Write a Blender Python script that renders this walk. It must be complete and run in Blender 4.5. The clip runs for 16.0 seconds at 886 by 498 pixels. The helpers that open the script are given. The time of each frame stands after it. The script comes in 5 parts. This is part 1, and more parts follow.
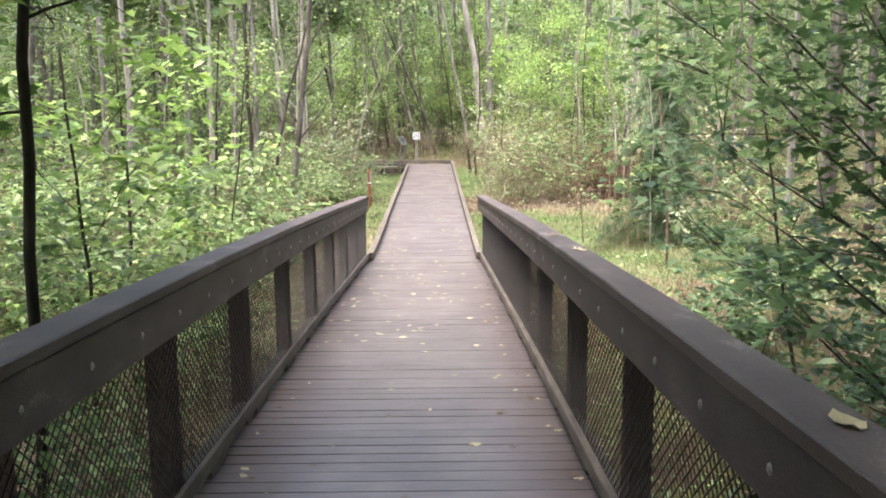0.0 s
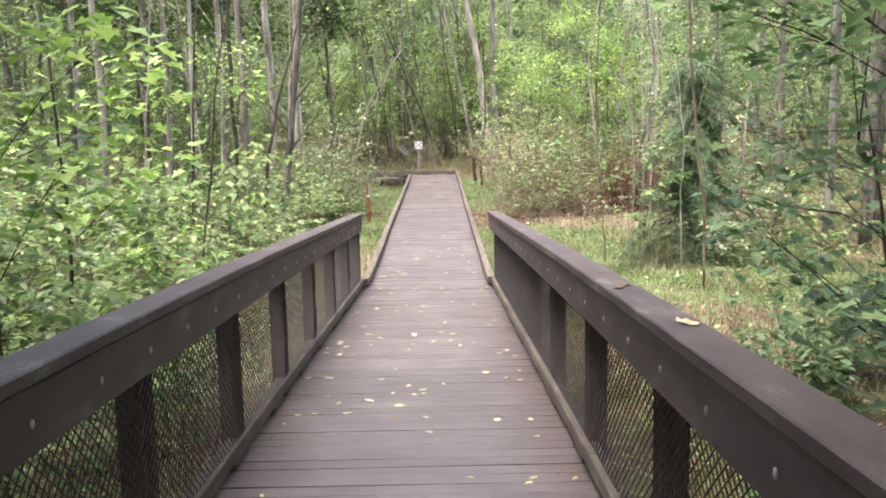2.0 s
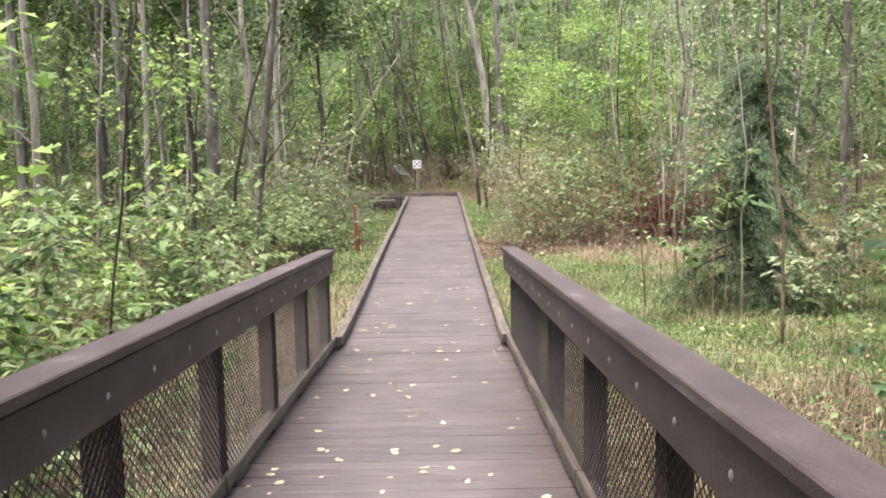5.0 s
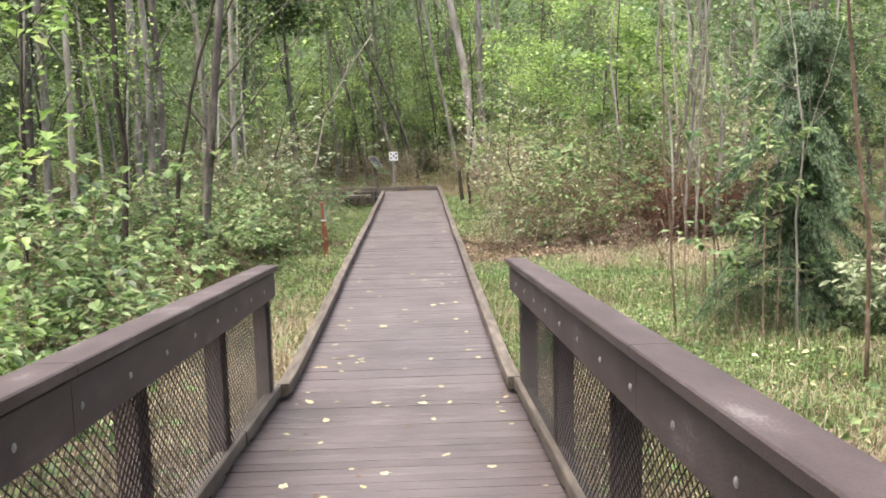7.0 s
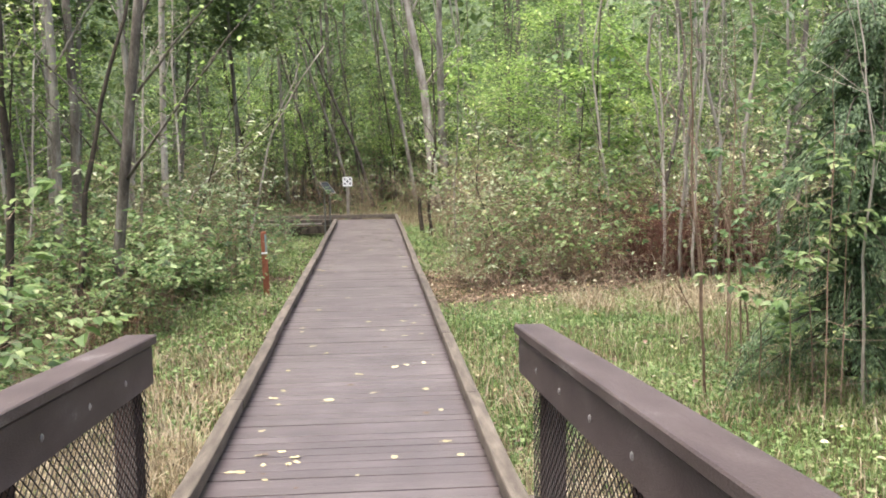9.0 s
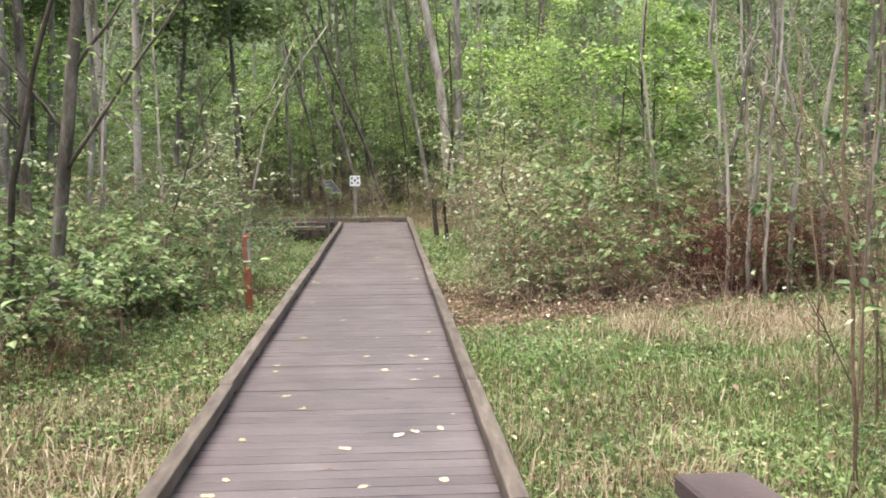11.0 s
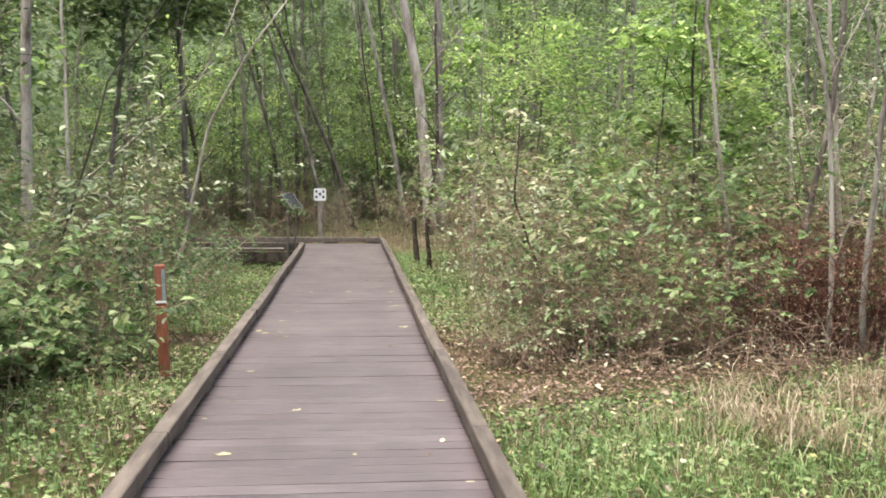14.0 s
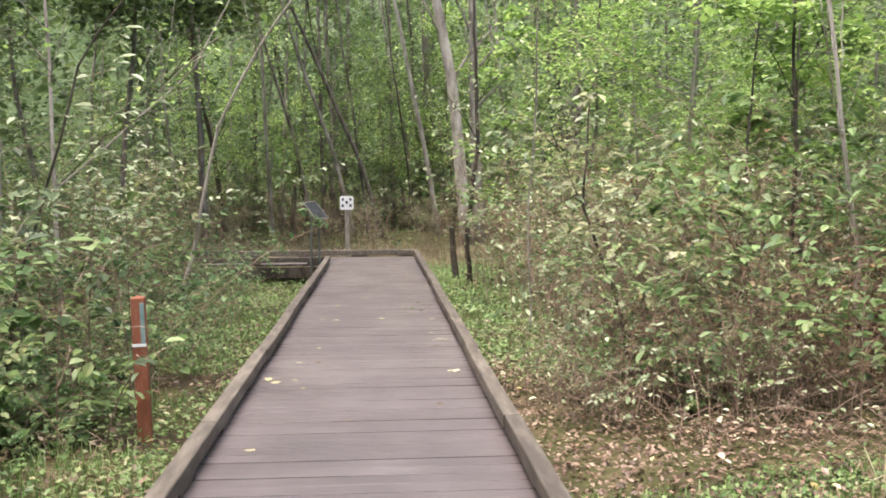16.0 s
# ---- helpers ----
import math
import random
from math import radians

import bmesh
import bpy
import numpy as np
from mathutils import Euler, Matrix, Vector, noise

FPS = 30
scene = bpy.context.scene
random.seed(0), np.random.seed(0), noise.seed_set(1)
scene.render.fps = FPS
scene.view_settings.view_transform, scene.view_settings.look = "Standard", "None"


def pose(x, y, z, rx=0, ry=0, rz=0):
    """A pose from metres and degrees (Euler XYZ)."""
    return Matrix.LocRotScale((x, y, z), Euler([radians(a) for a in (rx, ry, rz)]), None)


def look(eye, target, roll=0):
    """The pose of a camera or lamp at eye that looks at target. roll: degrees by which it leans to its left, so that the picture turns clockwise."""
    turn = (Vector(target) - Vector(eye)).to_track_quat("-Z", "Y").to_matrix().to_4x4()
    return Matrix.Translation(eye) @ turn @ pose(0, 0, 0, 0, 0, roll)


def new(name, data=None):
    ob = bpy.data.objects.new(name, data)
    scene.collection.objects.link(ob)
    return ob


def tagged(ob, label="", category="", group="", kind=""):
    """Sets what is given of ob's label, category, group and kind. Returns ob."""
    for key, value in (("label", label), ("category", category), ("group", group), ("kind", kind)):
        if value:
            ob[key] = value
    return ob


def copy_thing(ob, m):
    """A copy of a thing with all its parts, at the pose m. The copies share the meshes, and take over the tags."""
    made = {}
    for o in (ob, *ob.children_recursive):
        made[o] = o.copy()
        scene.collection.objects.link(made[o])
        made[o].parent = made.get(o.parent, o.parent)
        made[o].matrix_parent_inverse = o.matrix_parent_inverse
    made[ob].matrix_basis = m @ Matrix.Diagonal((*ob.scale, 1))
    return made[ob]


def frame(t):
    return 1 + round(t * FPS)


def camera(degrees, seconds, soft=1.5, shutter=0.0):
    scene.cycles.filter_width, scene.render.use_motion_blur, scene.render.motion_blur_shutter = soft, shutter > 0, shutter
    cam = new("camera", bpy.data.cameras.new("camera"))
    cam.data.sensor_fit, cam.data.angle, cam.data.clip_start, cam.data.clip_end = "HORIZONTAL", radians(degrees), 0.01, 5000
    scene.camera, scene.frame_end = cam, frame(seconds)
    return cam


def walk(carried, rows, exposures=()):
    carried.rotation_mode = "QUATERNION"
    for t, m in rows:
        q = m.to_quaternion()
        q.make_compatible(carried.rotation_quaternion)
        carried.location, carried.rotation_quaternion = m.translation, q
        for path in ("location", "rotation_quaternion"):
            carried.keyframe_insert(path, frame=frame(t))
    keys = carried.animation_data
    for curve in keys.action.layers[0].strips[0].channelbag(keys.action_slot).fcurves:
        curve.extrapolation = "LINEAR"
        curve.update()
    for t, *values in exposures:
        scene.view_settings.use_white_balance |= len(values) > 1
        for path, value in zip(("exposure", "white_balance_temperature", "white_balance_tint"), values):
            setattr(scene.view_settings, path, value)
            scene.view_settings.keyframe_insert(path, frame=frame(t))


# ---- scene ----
cam = camera(50.4, 16.0, soft=1.8)
PATH = [
    (0, (0.179, -1.75, 2.64), (0.195, 0.225, 2.328), -0.4),
    (0.5, (0.157, -1.265, 2.591), (0.162, 0.712, 2.286), 0.6),
    (1, (0.153, -0.79, 2.591), (0.244, 1.185, 2.288), -0.3),
    (1.5, (0.195, -0.274, 2.584), (0.216, 1.705, 2.298), -0.0),
    (2, (0.176, 0.269, 2.526), (0.183, 2.247, 2.235), -1.1),
    (2.5, (0.214, 0.799, 2.476), (0.3, 2.777, 2.195), -1.6),
    (3, (0.208, 1.353, 2.442), (0.199, 3.331, 2.148), -1.2),
    (3.5, (0.189, 1.953, 2.427), (0.255, 3.93, 2.131), -1.3),
    (4, (0.208, 2.512, 2.404), (0.258, 4.497, 2.168), 0.3),
    (4.2, (0.205, 2.736, 2.39), (0.212, 4.722, 2.151), -0.6),
    (6.3, (0.25, 5.315, 2.212), (0.266, 7.299, 1.957), -1.5),
    (6.5, (0.235, 5.594, 2.204), (0.245, 7.577, 1.946), 0.4),
    (7, (0.195, 6.317, 2.131), (0.245, 8.299, 1.872), -1.5),
    (7.5, (0.199, 6.955, 2.066), (0.328, 8.937, 1.833), -1.0),
    (8, (0.158, 7.574, 2.032), (0.248, 9.558, 1.8), -2.1),
    (8.5, (0.146, 8.179, 2.001), (0.314, 10.158, 1.768), -1.3),
    (9, (0.163, 8.82, 1.964), (0.311, 10.805, 1.764), -0.8),
    (9.5, (0.168, 9.48, 1.918), (0.305, 11.466, 1.728), -1.5),
    (10, (0.219, 10.13, 1.845), (0.376, 12.116, 1.67), -0.4),
    (10.2, (0.243, 10.393, 1.829), (0.368, 12.38, 1.643), -0.6),
    (12.3, (0.292, 13.486, 1.644), (0.414, 15.473, 1.453), 0.0),
    (12.5, (0.277, 13.738, 1.638), (0.382, 15.728, 1.468), 0.8),
    (13, (0.228, 14.342, 1.601), (0.316, 16.33, 1.408), -0.3),
    (13.5, (0.22, 14.946, 1.552), (0.397, 16.932, 1.391), -0.2),
    (14, (0.16, 15.527, 1.557), (0.354, 17.512, 1.408), 0.4),
    (14.5, (0.12, 16.035, 1.559), (0.423, 18.006, 1.41), 1.4),
    (15, (0.137, 16.621, 1.552), (0.434, 18.595, 1.436), 1.6),
    (15.5, (0.103, 17.169, 1.544), (0.276, 19.157, 1.405), 0.5),
    (16, (0.11, 17.716, 1.514), (0.245, 19.707, 1.38), -0.4),
]
walk(cam, [(t, look(eye, target, roll)) for t, eye, target, roll in PATH], exposures=[(0.0, 2.20, 6450, 13.2), (2.0, 2.00, 6450, 14.2), (4.0, 1.82, 6450, 14.6), (7.0, 1.64, 6450, 12.4), (12.5, 1.50, 6450, 11.8), (16.0, 1.54, 6450, 12.4)])

# ---------------------------------------------------------------- world, sun
world = bpy.data.worlds.new("overcast_sky")
scene.world = world
world.use_nodes = True
wn = world.node_tree.nodes
sky = wn.new("ShaderNodeTexSky")
sky.sky_type, sky.sun_disc = "NISHITA", False
sky.sun_elevation, sky.sun_rotation = radians(78), radians(234)
sky.air_density, sky.dust_density, sky.ozone_density = 1.0, 7.0, 0.6
wn["Background"].inputs["Strength"].default_value = 0.15
world.node_tree.links.new(sky.outputs["Color"], wn["Background"].inputs["Color"])

sun_data = bpy.data.lights.new("sun", "SUN")
sun_data.energy, sun_data.angle, sun_data.color = 1.35, radians(40), (1.0, 0.97, 0.92)
sun = new("sun", sun_data)
sun.matrix_world = look((0, 0, 40), (7, 5, 0))

# ---------------------------------------------------------------- materials


def mat(name, stops, scale=6.0, rough=0.7, bump=0.2, fine=60.0, stretch=(1, 1, 1), metal=0.0, spread=0.0, spec=0.4, through_light=0.0, island=False):
    """A two-scale noise material: colours run through stops; spread adds a change from piece to piece."""
    m = bpy.data.materials.new(name)
    m.use_nodes = True
    nt = m.node_tree
    n, l = nt.nodes, nt.links
    bsdf = n["Principled BSDF"]
    co = n.new("ShaderNodeNewGeometry")
    mp = n.new("ShaderNodeMapping")
    mp.inputs["Scale"].default_value = stretch
    l.new(co.outputs["Position"], mp.inputs["Vector"])
    a = n.new("ShaderNodeTexNoise")
    a.inputs["Scale"].default_value, a.inputs["Detail"].default_value = scale, 5
    b = n.new("ShaderNodeTexNoise")
    b.inputs["Scale"].default_value, b.inputs["Detail"].default_value = fine, 3
    l.new(mp.outputs["Vector"], a.inputs["Vector"])
    l.new(mp.outputs["Vector"], b.inputs["Vector"])
    mix = n.new("ShaderNodeMath")
    mix.operation = "MULTIPLY_ADD"
    l.new(b.outputs["Fac"], mix.inputs[0])
    mix.inputs[1].default_value = 0.45
    l.new(a.outputs["Fac"], mix.inputs[2])
    sub = n.new("ShaderNodeMath")
    sub.operation = "ADD"
    l.new(mix.outputs[0], sub.inputs[0])
    sub.inputs[1].default_value = -0.225
    fac = sub.outputs[0]
    if spread:
        if island:
            src = n.new("ShaderNodeNewGeometry").outputs["Random Per Island"]
        else:
            src = n.new("ShaderNodeObjectInfo").outputs["Random"]
        s = n.new("ShaderNodeMath")
        s.operation = "MULTIPLY_ADD"
        l.new(src, s.inputs[0])
        s.inputs[1].default_value = spread
        l.new(fac, s.inputs[2])
        s2 = n.new("ShaderNodeMath")
        s2.operation = "ADD"
        l.new(s.outputs[0], s2.inputs[0])
        s2.inputs[1].default_value = -spread / 2
        fac = s2.outputs[0]
    ramp = n.new("ShaderNodeValToRGB")
    el = ramp.color_ramp.elements
    while len(el) < len(stops):
        el.new(0.5)
    for e, (p, c) in zip(el, stops):
        e.position, e.color = p, (*c, 1)
    l.new(fac, ramp.inputs["Fac"])
    l.new(ramp.outputs["Color"], bsdf.inputs["Base Color"])
    bsdf.inputs["Roughness"].default_value = rough
    bsdf.inputs["Metallic"].default_value = metal
    bsdf.inputs["Specular IOR Level"].default_value = spec
    if bump:
        bp = n.new("ShaderNodeBump")
        bp.inputs["Strength"].default_value, bp.inputs["Distance"].default_value = bump, 0.01
        l.new(fac if not spread else sub.outputs[0], bp.inputs["Height"])
        l.new(bp.outputs["Normal"], bsdf.inputs["Normal"])
    if through_light:
        tr = n.new("ShaderNodeBsdfTranslucent")
        l.new(ramp.outputs["Color"], tr.inputs["Color"])
        ms = n.new("ShaderNodeMixShader")
        ms.inputs[0].default_value = through_light
        l.new(bsdf.outputs[0], ms.inputs[1])
        l.new(tr.outputs[0], ms.inputs[2])
        l.new(ms.outputs[0], n["Material Output"].inputs["Surface"])
    return m


def plank_mat():
    """Weathered brown decking: grain along each board, every board a little different, and trodden, damp patches over all of them."""
    m = bpy.data.materials.new("plank_wood")
    m.use_nodes = True
    n, l = m.node_tree.nodes, m.node_tree.links
    bsdf = n["Principled BSDF"]
    info, tex, geo = n.new("ShaderNodeObjectInfo"), n.new("ShaderNodeTexCoord"), n.new("ShaderNodeNewGeometry")

    def math_node(op, a, b, c=0.0):
        q = n.new("ShaderNodeMath")
        q.operation = op
        for k, v in enumerate((a, b, c)):
            if isinstance(v, (int, float)):
                q.inputs[k].default_value = v
            else:
                l.new(v, q.inputs[k])
        return q.outputs[0]

    def noise_node(vector, stretch, scale, detail, w=None):
        mp = n.new("ShaderNodeMapping")
        mp.inputs["Scale"].default_value = stretch
        l.new(vector, mp.inputs["Vector"])
        q = n.new("ShaderNodeTexNoise")
        q.noise_dimensions = "4D"
        q.inputs["Scale"].default_value, q.inputs["Detail"].default_value = scale, detail
        l.new(mp.outputs["Vector"], q.inputs["Vector"])
        if w is not None:
            l.new(w, q.inputs["W"])
        return q.outputs["Fac"]

    own = math_node("MULTIPLY", info.outputs["Random"], 40.0)
    grain = noise_node(tex.outputs["Object"], (1.2, 16, 4), 5.0, 5, own)
    blotch = noise_node(tex.outputs["Object"], (1, 2.5, 1), 2.2, 4, own)
    stain = noise_node(geo.outputs["Position"], (1, 0.6, 1), 1.6, 5)
    speck = noise_node(tex.outputs["Object"], (1, 1, 1), 70.0, 2, own)
    f = math_node("MULTIPLY_ADD", grain, 0.30, 0.0)
    f = math_node("MULTIPLY_ADD", blotch, 0.35, f)
    f = math_node("MULTIPLY_ADD", stain, 0.45, f)
    f = math_node("MULTIPLY_ADD", speck, 0.12, f)
    f = math_node("MULTIPLY_ADD", info.outputs["Random"], 0.09, f)
    ramp = n.new("ShaderNodeValToRGB")
    el = ramp.color_ramp.elements
    el.new(0.5)
    for e, (p, c) in zip(el, ((0.42, (0.055, 0.043, 0.043)), (0.64, (0.102, 0.083, 0.081)), (0.86, (0.180, 0.153, 0.150)))):
        e.position, e.color = p, (*c, 1)
    l.new(f, ramp.inputs["Fac"])
    l.new(ramp.outputs["Color"], bsdf.inputs["Base Color"])
    l.new(math_node("MULTIPLY_ADD", stain, -0.22, 0.47), bsdf.inputs["Roughness"])
    bsdf.inputs["Specular IOR Level"].default_value = 0.6
    bp = n.new("ShaderNodeBump")
    bp.inputs["Strength"].default_value, bp.inputs["Distance"].default_value = 0.25, 0.006
    l.new(math_node("ADD", grain, speck), bp.inputs["Height"])
    l.new(bp.outputs["Normal"], bsdf.inputs["Normal"])
    return m


PLANK = plank_mat()
JOINT_SHADE_DIRT = mat("joint_shade_dirt", [(0.3, (0.012, 0.010, 0.008)), (0.7, (0.035, 0.028, 0.022))], 9, 0.95, 0.3, 60, spec=0.1)
KERB = mat("kerb_wood", [(0.3, (0.060, 0.049, 0.039)), (0.55, (0.108, 0.091, 0.071)), (0.75, (0.165, 0.141, 0.112))], 3, 0.75, 0.4, 50, (6, 1, 4), spread=0.2)
RAILING = mat("rail_paint", [(0.22, (0.046, 0.033, 0.031)), (0.5, (0.076, 0.057, 0.053)), (0.66, (0.100, 0.078, 0.073)), (0.73, (0.18, 0.162, 0.152))], 2.5, 0.55, 0.5, 75, (3, 1, 3), spread=0.12)
POST = mat("rail_post_paint", [(0.25, (0.046, 0.026, 0.022)), (0.55, (0.088, 0.052, 0.044)), (0.8, (0.14, 0.085, 0.07))], 5, 0.65, 0.3, 60, (3, 3, 1), spread=0.15)
WIRE = mat("dark_wire", [(0.3, (0.02, 0.018, 0.017)), (0.7, (0.045, 0.04, 0.038))], 20, 0.5, 0.0, 90, metal=0.4)
BOLT = mat("bolt_metal", [(0.3, (0.3, 0.29, 0.28)), (0.7, (0.5, 0.48, 0.47))], 30, 0.45, 0.1, 90, metal=0.6)
SIGN_WHITE = mat("sign_white", [(0.3, (0.72, 0.73, 0.72)), (0.7, (0.82, 0.83, 0.82))], 8, 0.4, 0.0, 60)
SIGN_DARK = mat("sign_dark", [(0.3, (0.03, 0.035, 0.045)), (0.7, (0.06, 0.065, 0.075))], 8, 0.4, 0.0, 60)
SIGN_GREY = mat("panel_face", [(0.3, (0.020, 0.024, 0.026)), (0.7, (0.050, 0.054, 0.054))], 12, 0.85, 0.0, 60, spec=0.15)
GREY_POST = mat("grey_wood", [(0.3, (0.17, 0.15, 0.125)), (0.7, (0.3, 0.27, 0.23))], 6, 0.8, 0.3, 50, (4, 4, 1))
METAL_POST = mat("grey_metal", [(0.3, (0.11, 0.11, 0.10)), (0.7, (0.19, 0.19, 0.175))], 6, 0.5, 0.1, 50, metal=0.3)
RED_POST = mat("red_paint", [(0.3, (0.175, 0.060, 0.032)), (0.55, (0.270, 0.094, 0.050)), (0.75, (0.320, 0.150, 0.095))], 5, 0.75, 0.3, 40, (3, 3, 1))
BLUE_TAG = mat("blue_tag", [(0.3, (0.16, 0.24, 0.24)), (0.7, (0.26, 0.34, 0.33))], 12, 0.5, 0.1, 60)

GROUND = mat("forest_floor", [(0.25, (0.03, 0.022, 0.014)), (0.42, (0.06, 0.045, 0.027)), (0.52, (0.055, 0.06, 0.022)), (0.7, (0.11, 0.085, 0.05))], 1.1, 0.95, 0.6, 22, spec=0.1)
BARK = mat("grey_bark", [(0.25, (0.07, 0.06, 0.05)), (0.5, (0.17, 0.15, 0.125)), (0.75, (0.33, 0.31, 0.27))], 3.5, 0.9, 0.5, 30, (2, 2, 0.6), spread=0.35, spec=0.15)
PALE_BARK = mat("pale_bark", [(0.25, (0.108, 0.087, 0.073)), (0.45, (0.296, 0.262, 0.221)), (0.7, (0.493, 0.454, 0.400))], 2.5, 0.9, 0.4, 25, (2, 2, 0.5), spec=0.15)
DARK_BARK = mat("dark_bark", [(0.3, (0.034, 0.029, 0.022)), (0.6, (0.085, 0.071, 0.056)), (0.8, (0.153, 0.133, 0.102))], 4, 0.9, 0.5, 30, (2, 2, 0.6), spec=0.15)
# dark bark at about half the tone, for the trunk close to the bridge
NEAR_BARK = mat("near_dark_bark", [(0.3, (0.018, 0.015, 0.012)), (0.6, (0.04, 0.034, 0.028)), (0.8, (0.075, 0.065, 0.05))], 4, 0.8, 0.5, 30, (2, 2, 0.6), spec=0.2)
TWIG = mat("twig", [(0.3, (0.125, 0.084, 0.060)), (0.6, (0.250, 0.180, 0.132)), (0.8, (0.413, 0.336, 0.264))], 4, 0.9, 0.0, 30, spread=0.3, spec=0.1)
BROWN_TWIG = mat("brown_twig", [(0.3, (0.140, 0.098, 0.074)), (0.6, (0.30, 0.215, 0.160)), (0.8, (0.46, 0.36, 0.28))], 4, 0.9, 0.0, 30, spread=0.4, island=True, spec=0.1)
RED_TWIG = mat("red_twig", [(0.3, (0.070, 0.032, 0.025)), (0.6, (0.140, 0.066, 0.051)), (0.8, (0.23, 0.125, 0.095))], 4, 0.9, 0.0, 30, spread=0.3, island=True, spec=0.1)


def leaf_mat(name, dark, mid, light, yellow=None, t=0.45):
    stops = [(0.12, dark), (0.45, mid), (0.8, light)] + ([(0.97, yellow)] if yellow else [])
    return mat(name, stops, 0.8, 0.44, 0.0, 14, spread=0.7, spec=0.5, through_light=t, island=True)


LEAF_ALDER = leaf_mat("alder_leaf", (0.040, 0.068, 0.023), (0.098, 0.155, 0.052), (0.205, 0.285, 0.098), (0.315, 0.345, 0.135))
LEAF_BRIGHT = leaf_mat("bright_leaf", (0.084, 0.144, 0.035), (0.212, 0.349, 0.080), (0.431, 0.581, 0.182), (0.604, 0.650, 0.245))
LEAF_SHRUB = leaf_mat("shrub_leaf", (0.050, 0.090, 0.032), (0.146, 0.240, 0.079), (0.347, 0.465, 0.196), (0.514, 0.566, 0.306))
LEAF_DARK = leaf_mat("cedar_leaf", (0.032, 0.066, 0.028), (0.074, 0.138, 0.056), (0.160, 0.240, 0.105), t=0.25)
LEAF_BROAD = leaf_mat("broad_leaf", (0.056, 0.112, 0.040), (0.118, 0.210, 0.078), (0.230, 0.345, 0.150), t=0.42)
LEAF_MIX = leaf_mat("turning_leaf", (0.124, 0.124, 0.056), (0.310, 0.335, 0.160), (0.575, 0.586, 0.345), (0.782, 0.759, 0.552), t=0.42)
LEAF_BROWN = leaf_mat("autumn_leaf", (0.100, 0.049, 0.026), (0.213, 0.116, 0.053), (0.371, 0.284, 0.134), (0.506, 0.449, 0.244), t=0.3)
LEAF_PALE = leaf_mat("pale_leaf", (0.086, 0.125, 0.051), (0.247, 0.314, 0.160), (0.503, 0.564, 0.367), (0.655, 0.676, 0.498), t=0.35)
GRASS_GREEN = leaf_mat("green_grass", (0.070, 0.135, 0.034), (0.155, 0.250, 0.074), (0.285, 0.375, 0.150), (0.450, 0.430, 0.240), t=0.35)
GRASS_DRY = leaf_mat("dry_grass", (0.150, 0.112, 0.062), (0.300, 0.240, 0.142), (0.470, 0.400, 0.275), (0.590, 0.535, 0.400), t=0.3)
LITTER = leaf_mat("fallen_leaf", (0.058, 0.034, 0.023), (0.150, 0.090, 0.058), (0.255, 0.170, 0.114), (0.430, 0.340, 0.240), t=0.1)
FALLEN_YELLOW = leaf_mat("fallen_pale_leaf", (0.42, 0.32, 0.11), (0.54, 0.48, 0.27), (0.64, 0.60, 0.42), (0.74, 0.71, 0.58), t=0.1)
FALLEN_BROWN = leaf_mat("fallen_brown_leaf", (0.06, 0.045, 0.035), (0.13, 0.09, 0.06), (0.22, 0.16, 0.10), t=0.05)
DISTANCE = mat("distant_woods", [(0.25, (0.050, 0.078, 0.036)), (0.5, (0.110, 0.157, 0.072)), (0.75, (0.220, 0.274, 0.156))], 0.35, 0.95, 0.5, 2.5, spec=0.1)

# ---------------------------------------------------------------- mesh helpers


